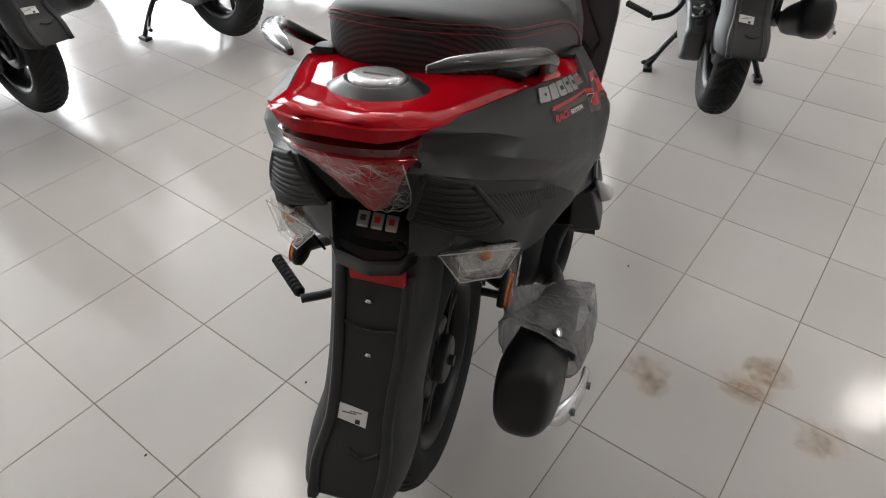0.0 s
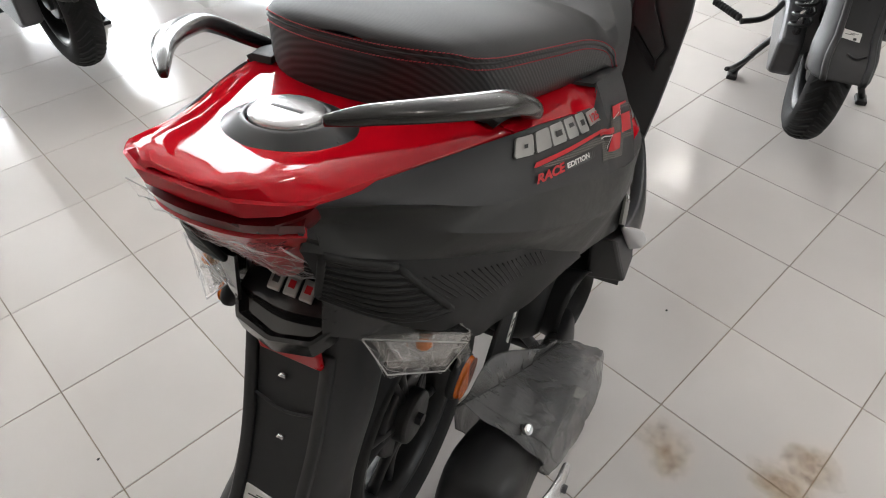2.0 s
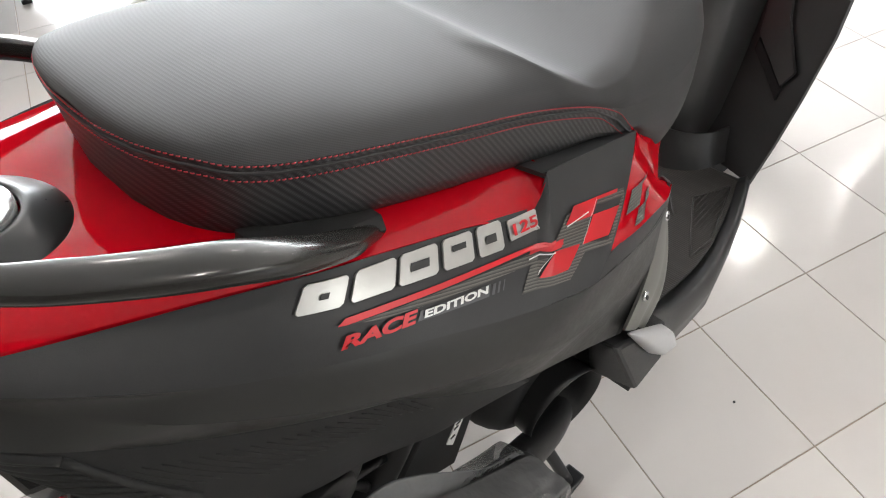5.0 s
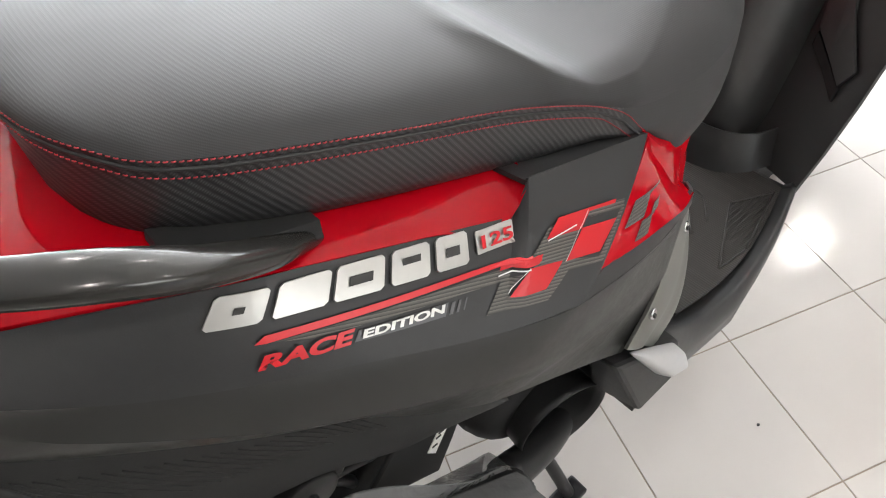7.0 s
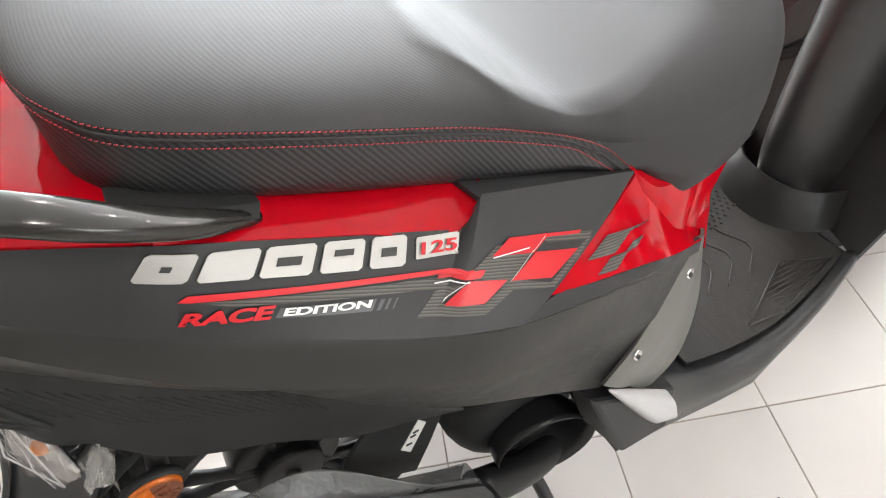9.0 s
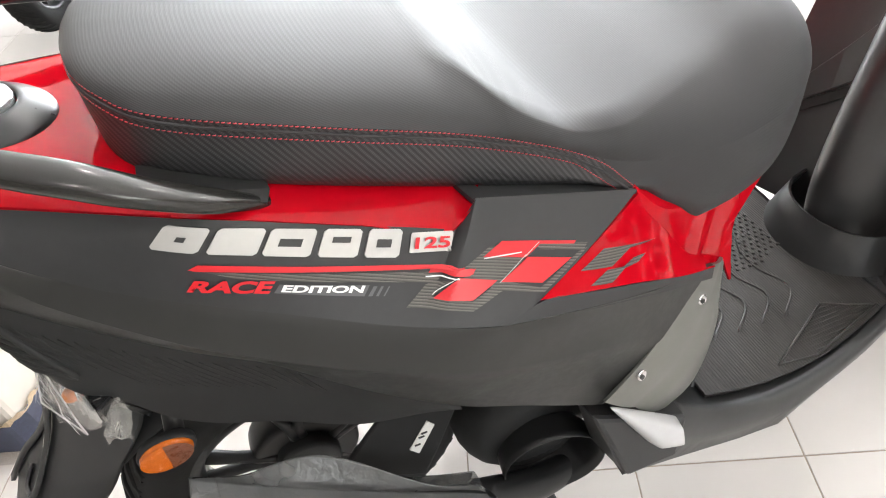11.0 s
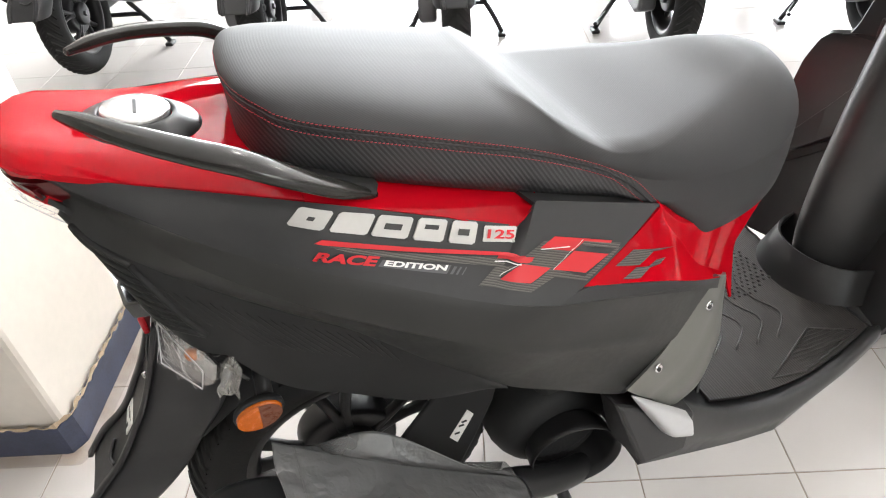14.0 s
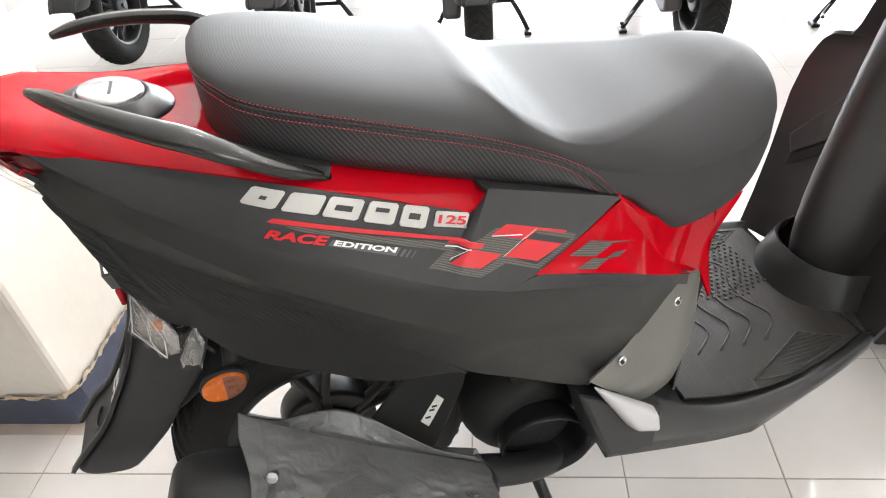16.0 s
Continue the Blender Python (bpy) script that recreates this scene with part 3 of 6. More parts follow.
    for x, y, z in ((-0.027, -0.2300, 0.520), (0.070, -0.1935, 0.560)):
        bt = obj("cover_screw", disc((x, s * (y - 0.006), z), (0.25, -1 * s, 0.3), 0.0068, 0.005, 24), CHROME, root, "small bright cover screw", mods=(bevel(0.0015),))
        obj("screw_recess", disc((x - 0.0012, s * (y - 0.0095), z + 0.001), (0.25, -1 * s, 0.3), 0.0032, 0.002, 6), INK, bt, smooth=False)
    return up


def deck_z(x):
    return smooth_at(x, [-0.69, -0.64, -0.57, -0.48, -0.40, -0.355, -0.205], [0.902, 0.903, 0.884, 0.866, 0.847, 0.831, 0.775])


def tail_deck(root, red):
    rows = []
    for x, w, z in ((-0.664, 0.040, 0.907), (-0.661, 0.050, 0.909), (-0.650, 0.070, 0.909), (-0.634, 0.0860, 0.905), (-0.605, 0.094, 0.896), (-0.57, 0.102, 0.886), (-0.53, 0.115, 0.876), (-0.48, 0.134, 0.867), (-0.44, 0.147, 0.857), (-0.40, 0.159, 0.848)):
        ys = [-w, -w * 0.985, -w * 0.80, -w * 0.62, -w * 0.30, 0, w * 0.30, w * 0.62, w * 0.80, w * 0.985, w]
        zs = [-0.006, 0.0, 0.008, 0.010, 0.008, 0.007, 0.008, 0.010, 0.008, 0.0, -0.006]
        rows.append([(x, y, z + dz) for y, dz in zip(ys, zs)])
    obj("tail_deck", grid(rows), red, root, "gloss red tail deck behind the seat", mods=(solid(0.005), bevel(0.002)))
    for s in (1, -1):
        a = [(-0.41, -0.092, 0.864), (-0.345, -0.110, 0.844), (-0.26, -0.122, 0.817), (-0.166, -0.140, 0.7895)]
        b = [(-0.41, -0.1575, 0.851), (-0.355, -0.1665, 0.832), (-0.28, -0.177, 0.804), (-0.206, -0.1875, 0.7785), (-0.190, -0.1835, 0.7900)]
        obj("seat_side_strip", patch([a, b], 20, 4, 0.006, s < 0), red, root, "gloss red strip under the seat edge", mods=(solid(0.006),))
    # upright rear edge of the deck
    rim = [(-0.620, -0.0905, 0.898), (-0.635, -0.0870, 0.902), (-0.652, -0.071, 0.908), (-0.665, -0.046, 0.911), (-0.668, 0, 0.913), (-0.665, 0.046, 0.911), (-0.652, 0.071, 0.908), (-0.635, 0.0870, 0.902), (-0.620, 0.0905, 0.898)]
    low = [(x + 0.004, y * 0.98, z - float(np.interp(abs(y), [0, 0.050, 0.072, 0.087, 0.0905], [0.018, 0.017, 0.013, 0.006, 0.003]))) for x, y, z in rim]
    under = [(x + 0.030, y * 0.80, z - 0.004) for x, y, z in low]
    obj("tail_rim", patch([rim, low, under], 60, 3, 0, smooth=False), red, root, "gloss red band round the tail", mods=(solid(0.004),))
    return root


def seat(root, hero):
    xs = [-0.452, -0.448, -0.441, -0.430, -0.41, -0.36, -0.30, -0.22, -0.15, -0.09, -0.04, 0.02, 0.07, 0.12, 0.17, 0.21, 0.24, 0.258, 0.266]
    W = lambda x: smooth_at(x, [-0.452, -0.448, -0.441, -0.430, -0.41, -0.385, -0.36, -0.3, -0.2, -0.02, 0.05, 0.12, 0.18, 0.22, 0.245, 0.258, 0.266], [0.030, 0.056, 0.079, 0.099, 0.118, 0.129, 0.137, 0.149, 0.159, 0.171, 0.169, 0.160, 0.140, 0.112, 0.085, 0.06, 0.03])
    ZB = lambda x: smooth_at(x, [-0.46, -0.41, -0.342, -0.167, -0.016, 0.03, 0.075, 0.15, 0.2, 0.24, 0.266], [0.862, 0.858, 0.840, 0.783, 0.729, 0.69, 0.652, 0.656, 0.672, 0.70, 0.73])
    ZU = lambda x: smooth_at(x, [-0.452, -0.44, -0.428, -0.417, -0.408, -0.386, -0.363, -0.315, -0.262, -0.175, -0.11, -0.037, 0.02, 0.07, 0.12, 0.2, 0.266], [0.932, 0.930, 0.926, 0.920, 0.917, 0.910, 0.904, 0.8905, 0.8735, 0.8430, 0.8130, 0.772, 0.755, 0.746, 0.742, 0.745, 0.755])
    ZT = lambda x: smooth_at(x, [-0.452, -0.447, -0.435, -0.40, -0.35, -0.25, -0.19, -0.165, -0.139, -0.106, -0.082, -0.05, 0.05, 0.12, 0.19, 0.23, 0.255, 0.266], [0.936, 0.939, 0.940, 0.936, 0.926, 0.900, 0.886, 0.879, 0.858, 0.834, 0.819, 0.812, 0.809, 0.810, 0.819, 0.814, 0.794, 0.768])
    # half width of the flat rider's scoop in front of the step
    YS = lambda x: smooth_at(x, [-0.17, -0.15, -0.12, -0.08, -0.035, 0.064, 0.14, 0.21, 0.266], [0.132, 0.146, 0.157, 0.164, 0.160, 0.118, 0.082, 0.040, 0.006])
    full = resample([(x, 0, 0) for x in xs], 120)[:, 0]
    rows_top, rows_side = [], []
    for x in full:
        w, zb, zu, zt = W(x), ZB(x), ZU(x), ZT(x)
        zl = zu - 0.026
        side = [(x, w * 0.86, zb - 0.004), (x, w * 0.955, zb), (x, w * 0.99, zb + 0.008), (x, w * 1.0, (zb + zl) / 2), (x, w * 0.995, zl), (x, w * 0.98, zu)]
        rear = resample([(w * 0.98, zu, 0), (w * 0.955, zu + 0.24 * (zt - zu), 0), (w * 0.90, zu + 0.45 * (zt - zu), 0), (w * 0.80, zu + 0.65 * (zt - zu), 0), (w * 0.62, zt - 0.17 * (zt - zu), 0), (w * 0.35, zt - 0.05 * (zt - zu), 0), (0, zt, 0)], 14)[:, :2]
        ys = min(YS(x), w * 0.94)
        edge = np.array((w * 0.98, zu))
        lip = np.array((ys, zt - 0.003))
        across = np.array((lip[1] - edge[1], edge[0] - lip[0]))
        bulge = 0.16 * math.hypot(*across)
        front = [edge + (lip - edge) * u + across / math.hypot(*across) * bulge * 4 * u * (1 - u) * (1 - 0.3 * u) for u in np.linspace(0, 1, 9)] + [np.array((ys * (1 - u), zt - 0.003 * (1 - u) ** 2)) for u in np.linspace(0, 1, 6)[1:]]
        k = min(max((x + 0.205) / 0.07, 0.0), 1.0)
        k = k * k * (3 - 2 * k)
        top = [tuple(p * (1 - k) + q * k) for p, q in zip(rear, np.array(front))]
        rows_top.append([(x, -y, z) for y, z in top] + [(x, y, z) for y, z in top[-2::-1]])
        rows_side.append(side)
    st = new("seat")
    st.parent = root
    st["label"] = "black leatherette seat with red stitching"
    bm = grid(rows_top)
    bm.verts.ensure_lookup_table()
    n = len(rows_top[0])
    for base in (0, (len(full) - 1) * n):
        c = bm.verts.new(np.mean([bm.verts[base + k].co for k in range(n)], 0))
        bm.verts.ensure_lookup_table()
        for k in range(n - 1):
            bm.faces.new((bm.verts[base + k], bm.verts[base + k + 1], c))
    obj("seat_cover", bm, SEAT_TOP, st, "grained black leatherette cover")
    # band round the lower edge
    ring = [r for r in rows_side] + [[(x, -y, z) for x, y, z in r] for r in rows_side[::-1]]
    bm = grid([[(x, -y, z) for x, y, z in r] for r in ring], closed_v=True)
    for q in bm.faces:
        c = q.calc_center_median()
        q.material_index = 1 if c.x > -0.062 + 0.75 * (ZU(c.x) - c.z) else 0
    obj("seat_band", bm, (SEAT_SIDE, SEAT_TOP), st, "carbon-weave side band")
    bm = grid([[(x, f * W(x) * 0.86, ZB(x) - 0.004) for f in (-1, -0.5, 0, 0.5, 1)] for x in full])
    obj("seat_base", bm, TRIM, st, mods=(solid(0.006),))
    for o in st.children:
        for v in o.data.vertices:
            if v.co.x > 0.1:
                v.co.x += 0.10 * (v.co.x - 0.1)
    if not hero:
        return st
    # planform of the seat edge from the front corner round to the middle of the tail, with its outward normal
    plan = resample([(x, -W(x), 0) for x in np.r_[np.linspace(-0.016, -0.40, 60), np.linspace(-0.405, -0.4515, 24)]] + [(-0.4525, -0.012, 0), (-0.4528, 0, 0)], 220)
    run = np.gradient(plan, axis=0)
    out = np.stack([-run[:, 1], run[:, 0]], 1)
    out /= np.linalg.norm(out, axis=1)[:, None]

    def edge_line(sink, lift, dz, from_x):
        p = [(q[0] + n[0] * (lift - sink * W(q[0])), q[1] + n[1] * (lift - sink * W(q[0])), ZU(q[0]) + dz) for q, n in zip(plan, out)]
        return [v for v in p if v[0] < from_x]

    for dz, sink, bend in ((-0.0005, 0.019, ((-0.014, 0.730), (-0.022, 0.740), (-0.034, 0.754), (-0.052, 0.7745))), (-0.0115, 0.012, ((-0.026, 0.728), (-0.036, 0.739), (-0.050, 0.753), (-0.066, 0.7695)))):
        line = [(x, -W(x) - 0.0006, z) for x, z in bend] + edge_line(sink, 0.0008, dz, -0.088)
        for s in (1, -1):
            p = resample(line, 150)
            bm = bmesh.new()
            for k in range(0, 149):
                a, b = Vector(p[k]), Vector(p[k + 1])
                c, e = a.lerp(b, 0.14), a.lerp(b, 0.80)
                e.z -= 0.0006
                q = [(v.x, v.y * s, v.z) for v in (c, e)]
                tube([q[0], tuple((Vector(q[0]) + Vector(q[1])) / 2 + Vector((0, -0.0004 * s, 0))), q[1]], 0.00046, 5, bm=bm)
            obj("stitching", bm, THREAD, st, "row of red thread stitches")
    for s in (1, -1):
        obj("piping", tube([(x, y * s, z) for x, y, z in [(x, -W(x) - 0.0012, z) for x, z in ((-0.020, 0.729), (-0.029, 0.740), (-0.042, 0.7535), (-0.059, 0.772))] + edge_line(0.016, 0.0006, -0.006, -0.088)], 0.0013, 6), SEAT_TOP, st)
    return st


def grab_rail(root, s):
    path = [(-0.592, -0.074, 0.943), (-0.572, -0.095, 0.942), (-0.54, -0.124, 0.936), (-0.49, -0.154, 0.922), (-0.455, -0.168, 0.910), (-0.425, -0.172, 0.892), (-0.390, -0.166, 0.866), (-0.342, -0.150, 0.832)]

    def blade(points, width, thick, count=24):
        p = resample(points, count)
        f = np.linspace(0, 1, count)
        rows = []
        for q, tt, w, h in zip(p, np.gradient(p, axis=0), np.interp(f, *width), np.interp(f, *thick)):
            tt = Vector(tt).normalized()
            out = tt.cross(Vector((0, 0, 1))).normalized()
            out = -out if out.y > 0 else out
            up = out.cross(tt)
            up = up if up.z > 0 else -up
            ring = ((-1, -0.5), (-1, 0.45), (-0.80, 0.9), (-0.3, 1), (0.45, 0.85), (0.86, 0.45), (1, -0.1), (0.80, -0.8), (-0.7, -1))
            rows.append([(q[0] + v.x, s * (q[1] + v.y), q[2] + v.z) for v in (out * float(w * c) + up * float(h * d) for c, d in ring)])
        return cap_rings(grid(rows, closed_u=True), rows)

    rail = obj("grab_rail", blade(path, ([0, 0.08, 0.28, 0.50, 0.62, 0.85, 1], [0.0035, 0.0075, 0.0118, 0.0136, 0.0130, 0.0105, 0.004]), ([0, 0.08, 0.28, 0.60, 0.85, 1], [0.0045, 0.0070, 0.0080, 0.0095, 0.0085, 0.005]), 36), RAIL, root, "satin grey pillion grab rail", mods=(bevel(0.0018),))
    obj("rail_slot", blade([(-0.500, -0.146, 0.9315), (-0.475, -0.156, 0.9250), (-0.452, -0.163, 0.9165)], ([0, 0.3, 1], [0.001, 0.006, 0.005]), ([0, 1], [0.0012, 0.0012]), 10), TRIM, rail, "dark slot in the top of the rail")
    plate = [[(-0.425, -0.110, 0.872), (-0.40, -0.118, 0.865), (-0.340, -0.124, 0.845)], [(-0.425, -0.135, 0.871), (-0.40, -0.145, 0.864), (-0.338, -0.148, 0.843)], [(-0.423, -0.145, 0.865), (-0.40, -0.148, 0.858), (-0.343, -0.158, 0.8385)]]
    obj("rail_mount", patch(plate, 14, 3, 0.0, s < 0), TRIM, rail, "black rail mount under the seat edge", mods=(solid(0.008), bevel(0.002)))
    return rail


def creases(name, net, count, seed, radius, parent):
    """Bright sharp folds in clear film: fine threads that wander over its net of points."""
    rng = random.Random(seed)
    bm = bmesh.new()
    nr, nc = len(net), len(net[0])
    for _ in range(count):
        i, j = rng.uniform(0, nr - 1), rng.uniform(0, nc - 1)
        a = rng.uniform(0, 6.28)
        q = []
        for _ in range(rng.choice((4, 5, 7))):
            i, j = min(max(i, 0), nr - 1.01), min(max(j, 0), nc - 1.01)
            i0, j0 = int(i), int(j)
            u, v = i - i0, j - j0
            p = (Vector(net[i0][j0]) * (1 - v) + Vector(net[i0][j0 + 1]) * v) * (1 - u) + (Vector(net[i0 + 1][j0]) * (1 - v) + Vector(net[i0 + 1][j0 + 1]) * v) * u
            q.append((p.x - 0.0012, p.y, p.z))
            a += rng.uniform(-0.5, 0.5)
            i, j = i + 0.30 * math.sin(a), j + 0.55 * math.cos(a)
        tube(q, [0.0001, radius, radius * 0.8, 0.0001], 4, bm=bm)
    ob = obj(name, bm, FOLD, parent, "bright folds of the clear film", smooth=False)
    ob["kind"] = "stuff"
    return ob


def lamp_indicator(root, s, hero):
    a = [(-0.583, -0.084, 0.696), (-0.589, -0.113, 0.665), (-0.554, -0.157, 0.655), (-0.543, -0.175, 0.697)]
    ind = new("turn_signal")
    ind.parent = root
    ind["label"] = "clear turn signal wrapped in plastic film"
    f = lambda pts, dx, k: [(x + dx, s * (y + 0), z) for x, y, z in pts]
    cen = np.mean(a, 0)
    sm = [tuple(cen + (np.array(p) - cen) * 0.86) for p in a]
    obj("reflector_bowl", hexa(f(sm, 0.010, 0), f(sm, 0.013, 0)), SILVER, ind, "bright reflector bowl", smooth=False)
    obj("housing", hexa(f([tuple(cen + (np.array(p) - cen) * 0.97) for p in a], 0.0135, 0), f([tuple(cen + (np.array(p) - cen) * 0.55) for p in a], 0.034, 0)), GLOSS, ind, "black housing behind the lens", smooth=False, mods=(bevel(0.003),))
    for k in range(5):
        u = (k + 0.6) / 5.6
        top, low = np.array(sm[0]) * (1 - u) + np.array(sm[3]) * u, np.array(sm[1]) * (1 - u) + np.array(sm[2]) * u
        obj("bowl_rib", tube([(top[0] + 0.009, s * top[1], top[2]), (low[0] + 0.009, s * low[1], low[2])], 0.0012, 6), CHROME, ind)
    obj("lens", hexa(f(a, 0.0, 0), f(a, 0.012, 0)), LENS, ind, "clear lens", smooth=False, mods=(bevel(0.003),))
    obj("bulb", tube([(cen[0] + 0.006, s * (cen[1] + 0.004), cen[2] + 0.006), (cen[0] + 0.012, s * (cen[1] - 0.010), cen[2] + 0.008)], [0.004, 0.0065, 0.0065, 0.003], 12, count=7), AMBER, ind, "amber bulb")
    obj("stem", tube([(-0.55, s * -0.10, 0.690), (-0.52, s * -0.05, 0.695)], [0.020, 0.026], 10), GLOSS, ind)
    if hero:
        big = [tuple(cen + (np.array(p) - cen) * 1.03) for p in a]
        g = [resample([big[0], big[3]], 9, False), resample([tuple(np.mean([big[0], big[1]], 0)), tuple(np.mean([big[2], big[3]], 0))], 9, False), resample([big[1], big[2]], 9, False)]
        rng = random.Random(4 + s)
        rows = [[(x - 0.006 + rng.uniform(-0.003, 0.003), s * (y + rng.uniform(-0.002, 0.002)), z + rng.uniform(-0.003, 0.003)) for x, y, z in r] for r in g]
        rows.append([(x + 0.010, s * y, z + 0.002) for x, y, z in resample([big[1], big[2]], 9, False)])
        rows.insert(0, [(x + 0.010, s * y, z) for x, y, z in resample([big[0], big[3]], 9, False)])
        obj("film_wrap", grid(rows), WRAP, ind, "crumpled clear protective film", smooth=False)
        loop = [(x - 0.004, s * y, z) for x, y, z in big]
        obj("film_edge", tube(loop + [loop[0]], 0.0009, 5), FOLD, ind, smooth=False)
        creases("film_folds", rows[1:4], 26, 31 + s, 0.00032, ind)
        tail = [(-0.526, -0.150, 0.692), (-0.524, -0.158, 0.672), (-0.532, -0.162, 0.654), (-0.535, -0.163, 0.640)]
        rows = [[(x + d * 0.010 + rng.uniform(-0.002, 0.002), s * (y + rng.uniform(-0.005, 0.005) - 0.005 * abs(d)), z - 0.004 * d) for d in (-1, -0.5, 0, 0.5, 1)] for x, y, z in resample(tail, 8)]
        obj("film_end", grid(rows), FILM_END, ind, "loose end of the film", smooth=False)
    return ind


# the rear mudguard's middle line, as height and place, from under the tail down to its flared foot
GUARD = [(0.720, -0.583), (0.660, -0.600), (0.590, -0.628), (0.540, -0.651), (0.500, -0.675), (0.470, -0.694), (0.445, -0.714), (0.420, -0.742), (0.382, -0.775)]


def guard_x(z):
    zs, xs = zip(*GUARD[::-1])
    return smooth_at(z, zs, xs)


def rear_mudguard(root, hero):
    mg = new("mudguard")
    mg.parent = root
    mg["label"] = "black plastic rear mudguard"
    # centre line from under the tail lamp down behind the wheel: x, z, half width, depth of the side wings
    line = [(z_x[1], z_x[0], w, dep) for z_x, w, dep in zip(GUARD, (0.052, 0.052, 0.050, 0.048, 0.046, 0.046, 0.050, 0.054, 0.050), (0.06, 0.09, 0.105, 0.105, 0.10, 0.095, 0.095, 0.095, 0.088))]
    d = np.array(line)
    u = np.linspace(0, 1, len(d))
    v = np.linspace(0, 1, 26)
    L = np.array([[smooth_at(float(q), list(u), list(d[:, k])) for k in range(4)] for q in v])
    rows = []
    for x, z, w, dep in L:
        fx, fz = dep * 0.93, -dep * 0.10
        rows.append([(x + fx, -w - 0.020, z + fz), (x + fx * 0.5, -w - 0.018, z + fz * 0.5), (x + 0.014, -w - 0.010, z - 0.002), (x + 0.002, -w + 0.004, z), (x + 0.004, -w * 0.8, z), (x + 0.004, 0, z), (x + 0.004, w * 0.8, z), (x + 0.002, w - 0.004, z), (x + 0.014, w + 0.016, z - 0.002), (x + fx * 0.5, w + 0.027, z + fz * 0.5), (x + fx, w + 0.034, z + fz)])
    obj("guard_shell", grid(rows), BLACK, mg, mods=(solid(0.004), subd(1)))
    for s in (1, -1):
        e = [(x - 0.002, s * (w - 0.006), z) for x, z, w, _ in L[3:]]
        rows = [[(x + dx, y + s * dy, z) for dx, dy in ((0.004, -0.007), (-0.002, -0.005), (-0.003, 0.006), (0.003, 0.010))] for x, y, z in e]
        obj("guard_flange", cap_rings(grid(rows, closed_u=True), rows), BLACK, mg, "raised side flange")
    obj("guard_fold", tube([(guard_x(0.587), 0.038, 0.587), (guard_x(0.580) - 0.001, 0, 0.580), (guard_x(0.587), -0.038, 0.587)], 0.0018, 8, count=12), BLACK, mg)
    obj("guard_fold", tube([(guard_x(0.436), 0.010, 0.436), (guard_x(0.430), -0.015, 0.430), (guard_x(0.437), -0.036, 0.437)], 0.0026, 8, count=12), BLACK, mg)
    # plate bracket with the small red lens beneath it
    br = [(-0.574, 0.060, 0.716), (-0.600, 0.058, 0.708), (-0.620, 0.044, 0.700), (-0.629, 0, 0.696), (-0.620, -0.044, 0.700), (-0.600, -0.058, 0.708), (-0.574, -0.060, 0.716)]
    hood = obj("plate_lamp_hood", patch([[(x + 0.014, y * 0.86, z - 0.004) for x, y, z in br], [(x + 0.004, y * 0.97, z + 0.002) for x, y, z in br], br, [(x + 0.001, y, z - 0.006) for x, y, z in br], [(x + 0.004, y * 0.98, z - 0.022) for x, y, z in br]], 30, 2, 0, smooth=False), GLOSS, mg, "gloss black plate lamp hood", mods=(solid(0.004),))
    tray = [[(x, y, z) for y in np.linspace(-w, w, 9)] for x, z, w in ((-0.572, 0.712, 0.056), (-0.588, 0.706, 0.055), (-0.603, 0.698, 0.050), (-0.615, 0.693, 0.038))]
    obj("hood_floor", grid(tray), GLOSS, hood, mods=(solid(0.003),))
    obj("red_reflector", box(-0.614, -0.606, -0.047, 0.030, 0.652, 0.678), TAIL, mg, "small red reflector", smooth=False, mods=(bevel(0.003),))
    for s in (1, -1):
        obj("lower_tail_cover", patch([[(-0.596, s * -0.050, 0.758), (-0.572, s * -0.105, 0.722), (-0.545, s * -0.140, 0.690), (-0.515, s * -0.135, 0.620)], [(-0.606, s * -0.050, 0.705), (-0.580, s * -0.090, 0.690), (-0.555, s * -0.115, 0.670), (-0.52, s * -0.115, 0.600)]], 16, 4, 0), GLOSS, mg, "gloss black cover above the turn signal", mods=(solid(0.004),))
    obj("badge_plate", patch([[(-0.545, 0.056, 0.736), (-0.552, 0.0, 0.738), (-0.545, -0.056, 0.736)], [(-0.594, 0.054, 0.716), (-0.602, 0.0, 0.715), (-0.594, -0.054, 0.716)], [(-0.594, 0.054, 0.700), (-0.602, 0.0, 0.698), (-0.594, -0.054, 0.700)]], 12, 4, 0), GLOSS, mg, "gloss black plate over the plate bracket", mods=(solid(0.005),))
    for y, z in ((0.006, 0.617), (0.000, 0.546)):
        obj("plate_screw", disc((guard_x(z) + 0.002, y, z), (-1, 0, -0.4), 0.005, 0.006, 14), CHROME, mg, "small bright screw")
    on = lambda z, out: guard_x(z) + 0.003 - out
    quad = [(0.032, 0.4800), (-0.010, 0.4755), (-0.010, 0.4580), (0.032, 0.4625)]
    lab = obj("sticker", hexa([(on(z, -0.003), y, z) for y, z in quad], [(on(z, 0.0012), y, z) for y, z in quad]), LABEL, mg, "white paper sticker with printed lines", smooth=False)
    for y0, y1, z, hh in ((0.016, -0.002, 0.4735, 0.0004), (0.027, 0.006, 0.4712, 0.0005), (0.006, -0.001, 0.4630, 0.0024)):
        obj("print_bar", hexa([(on(z + dz, 0.0008), y, z + dz) for y, dz in ((y0, hh), (y1, hh), (y1, -hh), (y0, -hh))], [(on(z + dz, 0.0017), y, z + dz) for y, dz in ((y0, hh), (y1, hh), (y1, -hh), (y0, -hh))]), INK, lab, smooth=False)
    return mg


